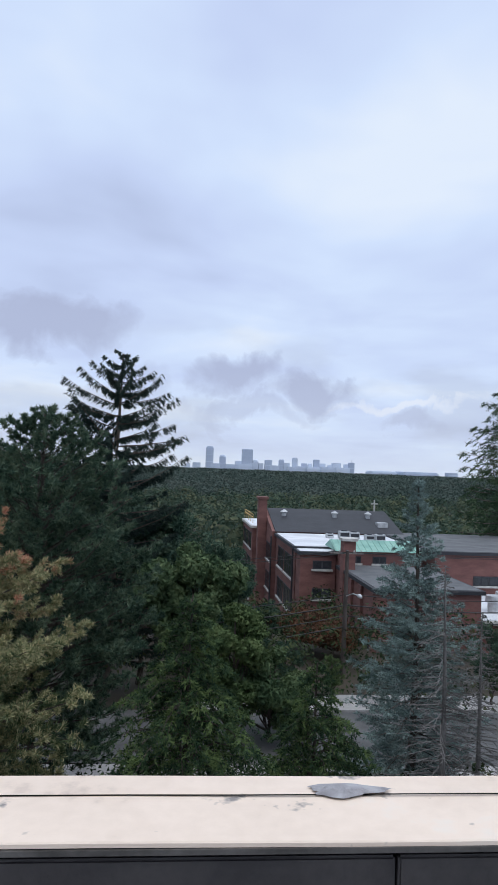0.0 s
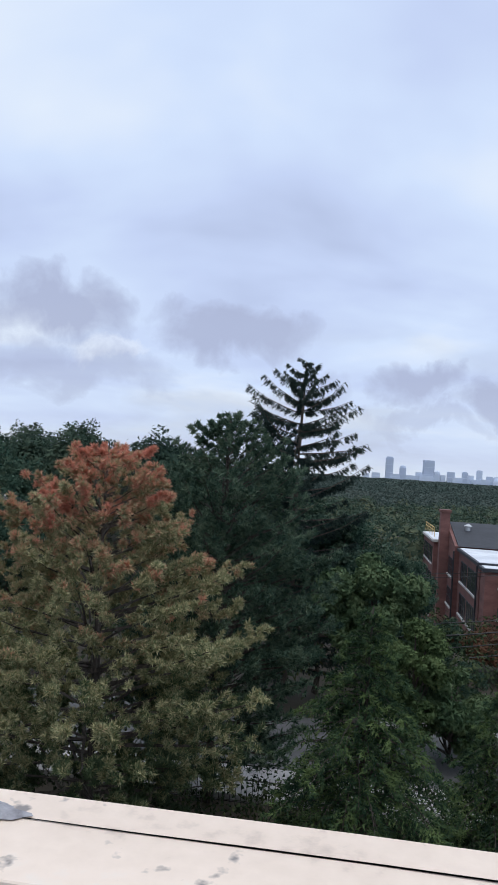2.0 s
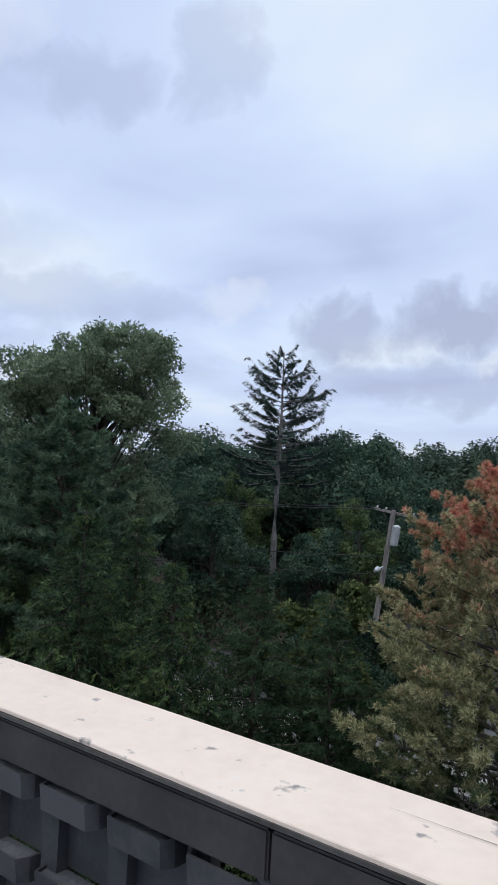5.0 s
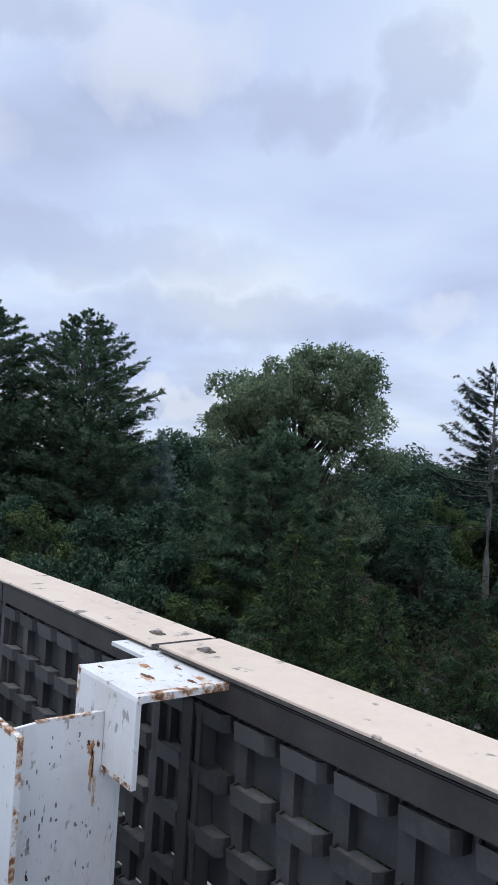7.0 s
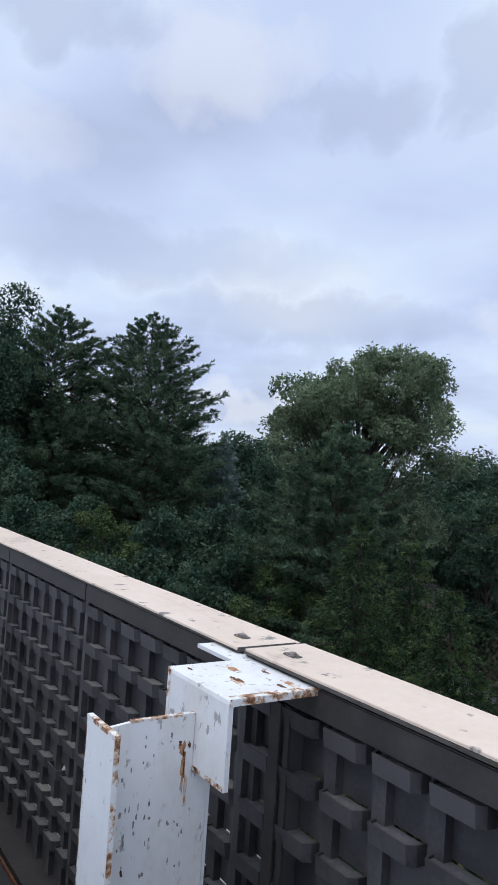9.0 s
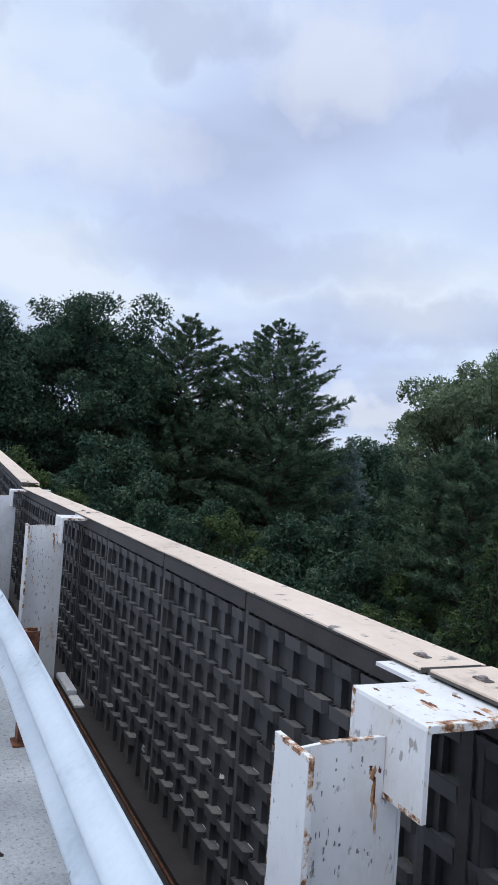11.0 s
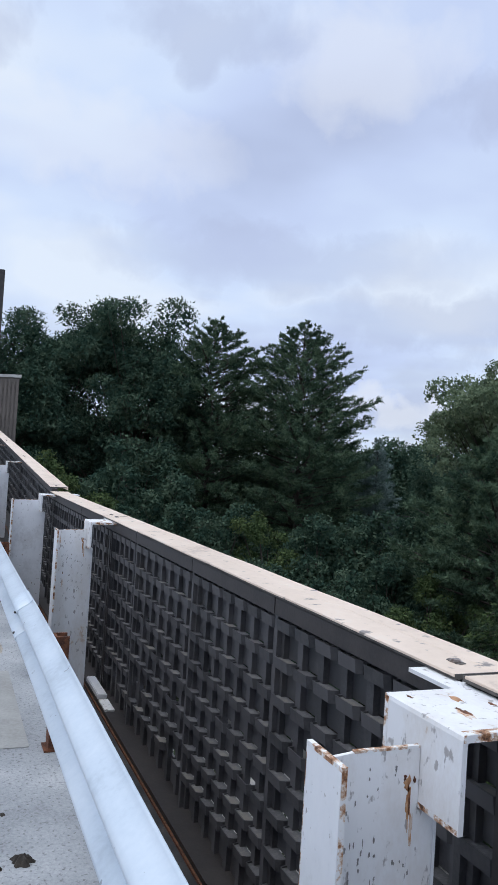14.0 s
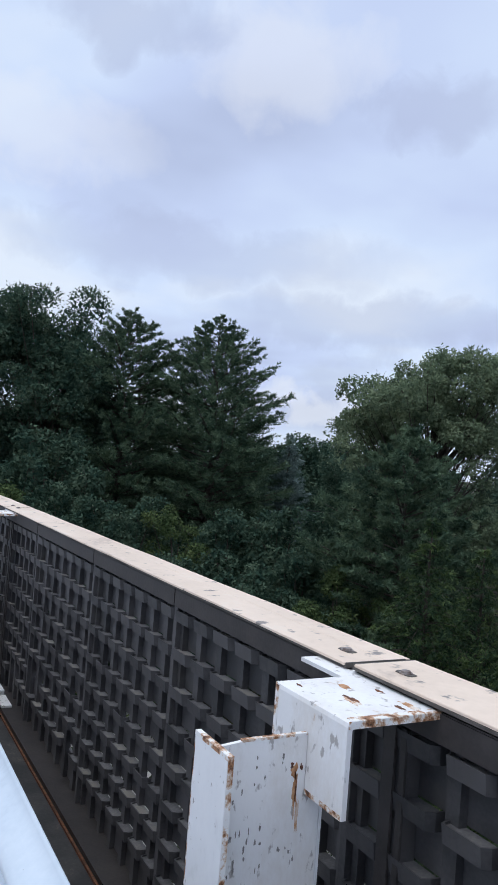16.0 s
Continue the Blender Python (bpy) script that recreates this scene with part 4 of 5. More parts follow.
for az, d, el, src in ((83.0, 64, 10.3, oak), (88.5, 60, 10.0, oak), (93.5, 58, 8.5, oak), (61.5, 80, 1.5, oak_far), (56.5, 85, 2.6, oak_far), (29.6, 72, 2.4, oak_far), (33, 80, 0.6, oak_far), 
                       (79, 48, 0.5, under2), (75, 46, -1.5, under2), (70.5, 45, -2.0, under2), (67, 43, -2.5, under), (59.5, 44, -1.8, under2), (53.5, 50, 0.0, under2), 
                       (86.5, 45, 0.5, under), (39.5, 52, -2.5, under2), (31.5, 50, -4.0, under2), (28.5, 52, -1.5, under), (26, 60, -0.5, under2), (22.5, 50, -2.0, under2), (37.5, 66, -0.2, under), (41, 58, -0.5, under2), 
                       (-1, 58, -3.0, under2), (-4.5, 56, -5.2, under2), (54.5, 62, 1.0, oak), (77, 52, 2.5, under2), (58, 38, -5.0, under2), (62, 36, -6.5, under2), (55, 36, -6.0, under), (67.5, 37, -6.0, under2), (72.5, 38, -6.0, under2), (-9.3, 46, -12.3, under2), (-6.4, 48, -9.8, under2), (-12.8, 45.5, -13.2, under), (-3.5, 50, -8.0, under2), (-10.5, 58, -10.6, rusty), (-7.8, 56, -9.6, under2), (-15.5, 46, -14, under2), (-19, 46, -13.5, under), (-24, 47, -10, under2), (27.2, 36.5, -10.0, under2), (24.5, 37, -11.0, under), (30.5, 36, -9.5, under2)):
    hgt = {id(oak): tall(11.6, 62), id(oak_far): tall(1.4, 75), id(under): tall(1.2, 48), id(under2): tall(-2.4, 42), id(rusty): tall(-11.2, 56)}[id(src)]
    copy_thing(src, spot(az, d, turn=az * 37 % 360, scale=tall(el, d) / hgt))


# ---- the land and the far woods ----
def land(x, y):
    """Height of the ground: level by the garage, falling to a wide valley, with a wooded rise to the north-west."""
    d = math.hypot(x, y)
    az = math.degrees(math.atan2(-x, y))
    fall = min(1.0, max(0.0, (d - 48) / 140))
    fall = fall * fall * (3 - 2 * fall)
    valley = -17.0 * fall
    k = min(1.0, max(0.0, (az - 5) / 10))
    k = k * k * (3 - 2 * k)
    if y < 0 and x > 0:
        k = 0.0
    return GROUND + valley * (1 - k) + k * fall * 3.6


bm = bmesh.new()
rings, spokes = [], 72
radii = [0, 8, 16, 24, 34, 46, 60, 76, 95, 120, 150, 190, 250, 340, 500, 800, 1400, 2400, 3600, 4600]
for r in radii:
    rings.append([bm.verts.new((r * math.cos(k * math.tau / spokes), r * math.sin(k * math.tau / spokes), land(r * math.cos(k * math.tau / spokes), r * math.sin(k * math.tau / spokes)) - 0.02)) for k in range(spokes)] if r else [bm.verts.new((0, 0, GROUND - 0.02))])
for a, b in zip(rings, rings[1:]):
    for k in range(spokes):
        j = (k + 1) % spokes
        bm.faces.new((a[0], b[k], b[j]) if len(a) == 1 else (a[k], b[k], b[j], a[j]))
tagged(part("ground", bm, M_GRASS), "rough grass and leaf litter sloping to a wooded valley", "ground", kind="structure")


def far_woods(name, seed, cells, label, needles):
    """Joined crowns for woods that nobody could count: cells of (azimuth from, to, near, far, spacing, leaf size, leaves a tree)."""
    rng = np.random.default_rng(seed)
    out = []
    for a0, a1, d0, d1, gap, size, n, h in cells:
        d = d0
        while d < d1:
            step = gap * (0.8 + 0.2 * d / d0)
            na = max(1, int(radians(a1 - a0) * d / step))
            for k in range(na):
                az = radians(a0 + (a1 - a0) * (k + rng.uniform(0, 1)) / na)
                dd = d + rng.uniform(-0.5, 0.5) * step
                x, y = -dd * math.sin(az), dd * math.cos(az)
                hh = h * rng.uniform(0.72, 1.12)
                r = step * rng.uniform(0.42, 0.72)
                dv = unit(rng.normal(size=(n, 3)) + np.array([0, 0, 0.55]))
                lob = 1 + 0.22 * np.sin(dv[:, 0] * 5 + k) * np.sin(dv[:, 1] * 5 + d) + rng.normal(0, 0.015, n)
                c = np.array([x, y, land(x, y) + hh * 0.6]) + dv * (lob * rng.uniform(0.3, 1.0, n) ** 0.22)[:, None] * np.array([r, r, hh * 0.42])
                nd = unit(np.cross(dv, rng.normal(size=(n, 3))) + rng.normal(0, 0.35, (n, 3)))
                s = size * rng.uniform(0.7, 1.3, n)
                out.append(leaves(c, nd, s, s * 0.7, rng, 0.3, dv))
                if n >= 1000:
                    out.append(inner(np.array([x, y, land(x, y) + hh * 0.6]), np.array([r, r, hh * 0.42]), rng, 420, 0.95))
            d += step
    q = np.concatenate(out)
    ob = leaf_mesh(name, q, needles, None)
    return tagged(ob, label, "woods", kind="stuff")


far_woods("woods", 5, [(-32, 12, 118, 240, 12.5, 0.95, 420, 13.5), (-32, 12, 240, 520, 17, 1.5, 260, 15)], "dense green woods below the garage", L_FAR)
far_woods("woods", 7, [(-34, 14, 520, 1300, 20, 2.2, 110, 14), (-34, 16, 1300, 3300, 50, 7, 60, 13)], "blue-green woods stretching to the horizon, haze tinted into the leaves", L_HAZE)
far_woods("woods", 6, [(6, 36, 84, 150, 8.0, 0.50, 2300, 14.4), (34, 64, 85, 112, 8.5, 0.52, 2200, 15.2), (62, 100, 78, 92, 8.5, 0.45, 1700, 17)], "wooded rise with dense rounded crowns", L_HILL)
far_woods("undergrowth", 8, [(-3, 40, 43, 84, 4.0, 0.28, 200, 5.5), (38, 100, 20, 78, 4.2, 0.28, 200, 4.6), (-27, -3, 43, 66, 3.4, 0.26, 200, 4.0), (12, 40, 19, 31, 2.4, 0.18, 260, 2.8), (14, 46, 30, 34, 2.4, 0.2, 320, 4.6), (-27, 12, 20, 31.5, 2.3, 0.18, 260, 2.7)], "dark shrubs and saplings under the trees", L_UNDER)

# ---- road, pavement and fence beyond the garage ----
M_BRICK = mat("red_brick", [(0.2, (0.125, 0.058, 0.052)), (0.5, (0.185, 0.085, 0.074)), (0.8, (0.235, 0.115, 0.098))], rough=0.9, scale=0.5, detail=10, fine=5, bump=0.2, stretch=(1, 1, 3))
M_SLATE = mat("dark_slate", [(0.3, (0.020, 0.022, 0.028)), (0.7, (0.040, 0.042, 0.050))], rough=0.7, scale=0.6, fine=4, stretch=(1, 1, 4))
M_MEMBRANE = mat("white_roof_membrane", [(0.3, (0.55, 0.57, 0.60)), (0.7, (0.74, 0.76, 0.78))], rough=0.6, scale=0.3)
M_COPPER = mat("green_copper", [(0.3, (0.16, 0.34, 0.28)), (0.7, (0.27, 0.47, 0.39))], rough=0.6, scale=0.8)
M_GREYROOF = mat("grey_gravel_roof", [(0.3, (0.085, 0.09, 0.095)), (0.7, (0.15, 0.155, 0.16))], rough=0.9, scale=0.5)
M_GLASS = mat("dark_window_glass", [(0.3, (0.012, 0.014, 0.017)), (0.7, (0.05, 0.055, 0.062))], rough=0.12, scale=0.7, bump=0)
M_STONE = mat("pale_stone_trim", [(0.3, (0.42, 0.41, 0.39)), (0.7, (0.58, 0.57, 0.54))], rough=0.8, scale=2)
M_STEEL = mat("pale_sheet_metal", [(0.3, (0.40, 0.41, 0.42)), (0.7, (0.60, 0.61, 0.62))], rough=0.45, metal=0.4, scale=2)
# the skyline's aerial haze is put into these pale blue base colours
M_HAZEBLUE = mat("haze_tinted_tower", [(0.2, (0.52, 0.59, 0.70)), (0.8, (0.64, 0.71, 0.82))], rough=0.8, scale=0.01, fine=0.05, bump=0, objrand=0.5)
M_HAZEDARK = mat("haze_tinted_tower_glass", [(0.2, (0.41, 0.48, 0.60)), (0.8, (0.52, 0.59, 0.71))], rough=0.6, scale=0.01, fine=0.05, bump=0, objrand=0.4)
M_WIRE = mat("black_cable", [(0.3, (0.012, 0.012, 0.013)), (0.7, (0.03, 0.03, 0.03))], rough=0.6)
M_TANBRICK = mat("ribbed_tan_masonry", [(0.3, (0.115, 0.100, 0.088)), (0.7, (0.19, 0.165, 0.145))], rough=0.9, scale=1.2, fine=12, bump=0.3)
M_CARWHITE = mat("white_car_paint", [(0.3, (0.70, 0.72, 0.74)), (0.7, (0.80, 0.81, 0.82))], rough=0.2, scale=2, bump=0)
M_CARDARK = mat("dark_car_paint", [(0.3, (0.025, 0.027, 0.03)), (0.7, (0.05, 0.052, 0.056))], rough=0.25, scale=2, bump=0)
M_TYRE = mat("black_tyre_rubber", [(0.3, (0.012, 0.012, 0.012)), (0.7, (0.03, 0.03, 0.03))], rough=0.85, scale=30)
M_CHROME = mat("bright_wheel_metal", [(0.3, (0.45, 0.46, 0.48)), (0.7, (0.62, 0.63, 0.64))], rough=0.25, metal=0.8, scale=5, bump=0)

M_CONCPATCH = mat("repair_concrete", [(0.1, (0.27, 0.265, 0.25)), (0.5, (0.37, 0.37, 0.355)), (0.9, (0.46, 0.455, 0.435))], rough=0.85, scale=2.5, detail=12, fine=60, bump=0.2, contrast=2.4)
G = GROUND


def slab(name, outline, z0, z1, material, label, category):
    bm = bmesh.new()
    prism(bm, outline, "z", z0, z1)
    return tagged(part(name, bm, material), label, category, kind="structure")


slab("road", [(-75, 35.0), (70, 33.5), (70, 41.5), (-75, 42.5)], G - 0.4, G + 0.06, M_ASPHALT, "pale worn asphalt road behind the trees", "road")
slab("pavement", [(-75, 31.6), (70, 30.6), (70, 33.4), (-75, 34.9)], G - 0.4, G + 0.20, M_PAVE, "concrete pavement with a kerb step to the road", "pavement")
slab("pavement", [(2, 41.8), (70, 41.6), (70, 44.5), (2, 44.6)], G - 0.6, G + 0.18, M_PAVE, "far pavement beside the school wall", "pavement")


def fence(x0, x1, y):
    e = empty("iron_fence", pose(0, 0, G), "black iron picket fence along the pavement", "fence")
    n = int((x1 - x0) / 0.22)
    me = bpy.data.meshes.new("picket")
    bm = boxes((-0.012, 0.012, -0.012, 0.012, 0.0, 1.25))
    bm.to_mesh(me)
    bm.free()
    me.materials.append(M_DARKSTEEL)
    for i in range(n):
        p = new("picket", me)
        p.parent = e
        p.location = (x0 + i * 0.22, y, 0.0)
    for z in (0.2, 1.08):
        part("fence_rail", boxes((x0, x1, y - 0.02, y + 0.02, z, z + 0.04)), M_DARKSTEEL, e)
    return e


fence(-22, 2, 30.4)


# ---- utility poles and wires ----
def utility_pole(x, y, z, h, lean, arms, label, lamp=False, can=True, wood=None):
    e = empty("utility_pole", pose(x, y, z, lean[0], lean[1], 0), label, "utility pole", "utility poles along the road")
    bm = bmesh.new()
    tube(bm, [(0, 0, -1.0), (0, 0, h * 0.5), (0, 0, h)], [0.17, 0.145, 0.115], 12)
    part("shaft", bm, wood or M_POLE, e)
    for za in arms:
        part("crossarm", boxes((-1.15, 1.15, 0.13, 0.23, h - za - 0.06, h - za + 0.06), bevel=0.01), M_POLE, e)
        for xi in (-1.0, -0.5, 0.5, 1.0):
            bm = bmesh.new()
            tube(bm, [(xi, 0.18, h - za + 0.06), (xi, 0.18, h - za + 0.12), (xi, 0.18, h - za + 0.2)], [0.03, 0.055, 0.035], 8)
            part("insulator", bm, M_STONE, e)
    if can:
        bm = bmesh.new()
        tube(bm, [(0.32, -0.05, h - 1.7), (0.32, -0.05, h - 1.66), (0.32, -0.05, h - 0.75), (0.32, -0.05, h - 0.68)], [0.17, 0.2, 0.2, 0.1], 14)
        part("transformer", bm, M_STEEL, e, "pale grey transformer can")
    if lamp:
        bm = bmesh.new()
        tube(bm, [(0, -0.1, h - 3.0), (0.3, -0.8, h - 2.7), (0.45, -1.5, h - 2.7)], [0.03, 0.03, 0.03], 6)
        part("lamp_arm", bm, M_STEEL, e)
        bm = bmesh.new()
        tube(bm, [(0.45, -1.4, h - 2.72), (0.5, -1.7, h - 2.70), (0.55, -2.05, h - 2.74)], [0.06, 0.14, 0.07], 10)
        part("lamp_head", bm, M_STEEL, e, "pale street lamp head")
    return e


def wire(a, b, sag, r=0.02):
    n = 14
    pts = []
    for i in range(n + 1):
        t = i / n
        p = Vector(a).lerp(Vector(b), t)
        p.z -= sag * 4 * t * (1 - t)
        pts.append(p)
    bm = bmesh.new()
    tube(bm, pts, [r] * (n + 1), 5)
    return tagged(part("overhead_wire", bm, M_WIRE), "thin black overhead wire between the poles", "wire", "overhead wires")


PA = (-18.4, 34.6)
PB = (11.95, 50.0)
utility_pole(PA[0], PA[1], G, 12.0 + 1.43 - 39.2 * math.tan(radians(2.9)), (0, 7.0), (0.15,), "leaning grey wooden utility pole with transformer", lamp=True)
HB = 12.0 + 1.43 - 51.2 * math.tan(radians(6.0))
utility_pole(PB[0], PB[1], G, HB, (0, 0.5), (0.2,), "dark wooden utility pole before the brick school", lamp=True, can=False, wood=M_POLEDARK)
for dx, dz, s, r in ((-1.0, -0.1, 0.5, 0.02), (0.5, -0.1, 0.6, 0.02), (0.1, -2.9, 0.7, 0.03), (0.1, -3.6, 0.8, 0.045), (0.1, -4.3, 0.9, 0.035), (0.1, -5.0, 0.9, 0.05)):
    wire((PB[0] + dx, PB[1], G + HB + dz), (-14 + dx, 45.5, G + HB - 0.9 + dz), s, r)
    wire((PB[0] + dx, PB[1], G + HB + dz), (38 + dx, 53.0, G + HB + 0.5 + dz), s, r)
HA = 12.0 + 1.43 - 39.2 * math.tan(radians(2.9))
for dx, dz, s in ((-0.9, 0.0, 0.4), (0.9, 0.0, 0.4), (0.1, -2.4, 0.5), (0.1, -3.3, 0.6)):
    wire((PA[0] + 1.0 + dx, PA[1], G + HA + dz), (-58 + dx, 31.0, G + HA - 1.2 + dz), s)
    wire((PA[0] + 1.0 + dx, PA[1], G + HA + dz), (-14 + dx, 45.5, G + HA - 1.5 + dz), s)


# ---- the brick school ----
school = empty("school_building", pose(12, 69, -20), "red brick school with slate, white and copper roofs", "building")
school.matrix_world = pose(0, 0, 0)
BASE = -21.0


def block(name, x0, x1, y0, y1, z, material=None):
    return part(name, boxes((x0, x1, y0, y1, BASE, z)), material or M_BRICK, school)


def roof_slab(x0, x1, y0, y1, z, material, label, edge=M_STONE):
    r = part("roof", boxes((x0 - 0.25, x1 + 0.25, y0 - 0.25, y1 + 0.25, z + 0.004, z + 0.30)), edge, school)
    part("roof_surface", boxes((x0, x1, y0, y1, z + 0.304, z + 0.34)), material, r, label)
    return r


def window_west(x, y0, y1, z0, z1):
    w = part("window", boxes((x - 0.06, x + 0.05, y0, y1, z0, z1)), M_SLATE, school)
    part("pane", boxes((x - 0.075, x - 0.062, y0 + 0.1, y1 - 0.1, z0 + 0.1, (z0 + z1) / 2 - 0.04)), M_GLASS, w)
    part("pane", boxes((x - 0.075, x - 0.062, y0 + 0.1, y1 - 0.1, (z0 + z1) / 2 + 0.04, z1 - 0.1)), M_GLASS, w)
    part("sill", boxes((x - 0.20, x + 0.05, y0 - 0.1, y1 + 0.1, z0 - 0.18, z0 - 0.003)), M_STONE, w)


def window_south(y, x0, x1, z0, z1, n=2):
    w = part("window", boxes((x0, x1, y - 0.06, y + 0.05, z0, z1)), M_SLATE, school)
    for i in range(n):
        a = x0 + (x1 - x0) * i / n
        part("pane", boxes((a + 0.08, a + (x1 - x0) / n - 0.08, y - 0.075, y - 0.062, z0 + 0.1, z1 - 0.1)), M_GLASS, w)
    part("sill", boxes((x0 - 0.1, x1 + 0.1, y - 0.2, y + 0.05, z0 - 0.18, z0 - 0.003)), M_STONE, w)


# main block with the slate roof
block("wall", 11.9, 27.0, 88.0, 103.0, -6.1)
bm = bmesh.new()
prism(bm, [(87.6, -6.05), (103.5, -6.05), (96.5, -3.85)], "x", 12.25, 27.4)
part("roof", bm, M_SLATE, school, "dark slate pitched roof")
bm = bmesh.new()
prism(bm, [(88.0, -6.08), (103.0, -6.08), (96.5, -3.95)], "x", 11.9, 12.24)
part("gable", bm, M_BRICK, school)
chim = part("chimney", boxes((10.85, 11.88, 93.4, 95.0, BASE, -2.65)), M_BRICK, school)
part("chimney_cap", boxes((10.7, 12.0, 93.25, 95.15, -2.646, -2.35)), M_BRICK, chim)
for xv in (14.0, 20.3, 24.5):
    bm = bmesh.new()
    tube(bm, [(xv, 93.5, -4.8), (xv, 93.5, -4.2), (xv, 93.5, -4.1), (xv, 93.5, -3.8)], [0.3, 0.3, 0.5, 0.05], 10)
    part("roof_vent", bm, M_STEEL, school)
part("skylight", boxes((24.9, 26.1, 90.0, 91.3, -5.6, -4.9)), M_STEEL, school)
bm = boxes((26.0, 26.15, 96.4, 96.55, -3.9, -2.45), (25.65, 26.5, 96.4, 96.55, -3.0, -2.85))
part("roof_cross", bm, M_STONE, school, "pale cross on the ridge")
# far wing
block("wall", 11.2, 16.5, 103.2, 117.0, -7.0)
roof_slab(11.2, 16.5, 103.2, 117.0, -7.0, M_MEMBRANE, "white membrane roof")
bm = bmesh.new()
for a, b in (((11.3, 104, -5.6), (11.3, 116, -5.6)), ((11.3, 104, -5.2), (11.3, 116, -5.2))):
    tube(bm, [a, b], [0.04, 0.04], 5)
for yy in (104, 107, 110, 113, 116):
    tube(bm, [(11.3, yy, -6.4), (11.3, yy, -5.2)], [0.04, 0.04], 5)
part("roof_railing", bm, M_YELLOW, school)
# middle wing with the white roof
block("wall", 12.4, 26.3, 74.0, 87.9, -6.55)
roof_slab(12.4, 26.3, 74.0, 87.9, -6.55, M_MEMBRANE, "white membrane roof", M_SLATE)
# near stub
block("wall", 12.5, 15.9, 71.5, 73.9, -6.75)
roof_slab(12.5, 15.9, 71.5, 73.7, -6.75, M_MEMBRANE, "white membrane roof", M_SLATE)
window_south(71.5, 13.7, 15.5, -8.1, -7.3, 2)
window_south(71.5, 13.7, 15.5, -10.9, -9.9, 2)
# copper-roofed hall
block("wall", 16.0, 23.4, 70.6, 73.9, -6.25)
bm = bmesh.new()
prism(bm, [(70.2, -6.22), (75.6, -6.22), (73.0, -5.40)], "x", 15.6, 23.8)
cop = part("roof", bm, M_COPPER, school, "green copper standing-seam roof")
for i in range(15):
    xs = 15.7 + i * 0.57
    bm = bmesh.new()
    tube(bm, [(xs, 70.25, -6.19), (xs, 72.95, -5.38)], [0.035, 0.035], 4)
    part("standing_seam", bm, M_COPPER, cop)
window_south(70.6, 17.1, 18.1, -7.35, -6.7, 2)
window_south(70.6, 19.2, 20.5, -7.35, -6.7, 2)
ch2 = part("chimney", boxes((15.65, 16.75, 67.2, 68.5, BASE, -5.0)), M_BRICK, school)
part("chimney_cap", boxes((15.5, 16.9, 67.05, 68.65, -4.996, -4.75)), M_STONE, ch2)
# low front block
block("wall", 15.95, 24.2, 57.0, 70.4, -7.85)
roof_slab(15.95, 24.2, 57.0, 70.4, -7.85, M_GREYROOF, "grey gravel roof", M_SLATE)
for y in (58.6, 62.2, 65.4):
    window_west(15.95, y, y + 1.3, -13.0, -11.3)
for y in (57.4, 61.2, 64.6, 67.8):
    part("pilaster", boxes((15.7, 15.946, y - 0.35, y + 0.35, BASE, -7.95)), M_BRICK, school)
# blank brick block and its low annexe
block("wall", 25.2, 46.0, 70.6, 90.0, -6.35)
roof_slab(25.2, 46.0, 70.6, 90.0, -6.35, M_GREYROOF, "grey gravel roof", M_SLATE)
block("wall", 24.6, 46.0, 58.0, 70.2, -10.3)
roof_slab(24.6, 46.0, 58.0, 70.2, -10.3, M_MEMBRANE, "white membrane roof", M_STONE)
window_south(70.6, 29.0, 33.5, -9.2, -8.3, 6)
for xv, yv in ((27.2, 61.5), (28.9, 63.5)):
    bm = bmesh.new()
    tube(bm, [(xv, yv, -9.97), (xv, yv, -9.2), (xv, yv, -9.1), (xv, yv, -8.6)], [0.55, 0.55, 0.75, 0.7], 14)
    part("roof_fan", bm, M_STEEL, school)
# windows of the long west side
for z in (-9.6, -13.0, -16.4):
    for g0, cnt in ((75.2, 5), (81.6, 4)):
        for i in range(cnt):
            window_west(12.4, g0 + i * 1.15, g0 + i * 1.15 + 0.95, z, z + 2.2)
    for i in range(4):
        window_west(11.9, 88.8 + i * 1.05, 88.8 + i * 1.05 + 0.75, z, z + 2.0)
    for i in range(3):
        window_west(11.9, 96.4 + i * 2.0, 96.4 + i * 2.0 + 0.8, z, z + 2.0)
    for i in range(6):
        window_west(11.2, 104.4 + i * 2.0, 104.4 + i * 2.0 + 1.2, z - 0.3, z + 1.9)
for y in (87.9, 74.6):
    bm = bmesh.new()
    tube(bm, [(11.8 if y > 80 else 12.25, y, BASE), (11.8 if y > 80 else 12.25, y, -6.6)], [0.09, 0.09], 6)
    part("downpipe", bm, M_SLATE, school)


def roof_unit(x, y, w, d, h):
    e = empty("air_conditioner", pose(x, y, -6.2), "grey rooftop air conditioning unit on the white roof", "air conditioner", "rooftop units")
    part("casing", boxes((-w / 2, w / 2, -d / 2, d / 2, 0, h), bevel=0.04), M_STEEL, e)
    part("fan_grille", boxes((-w / 2 + 0.1, w / 2 - 0.1, -d / 2 - 0.02, -d / 2 - 0.003, 0.25, h - 0.15)), M_SLATE, e)
    bm = bmesh.new()
    tube(bm, [(0, 0, h), (0, 0, h + 0.12)], [min(w, d) * 0.35, min(w, d) * 0.35], 14)
    part("fan_ring", bm, M_SLATE, e)
    return e


for x, y, w, d, h in ((17.6, 83, 0.8, 0.8, 0.5), (19.2, 83, 1.2, 1.0, 0.8), (20.2, 82.5, 1.1, 1.0, 0.75), (21.4, 80.5, 1.0, 0.9, 0.7), (22.4, 80, 1.1, 0.9, 0.8)):
    roof_unit(x, y, w, d, h)


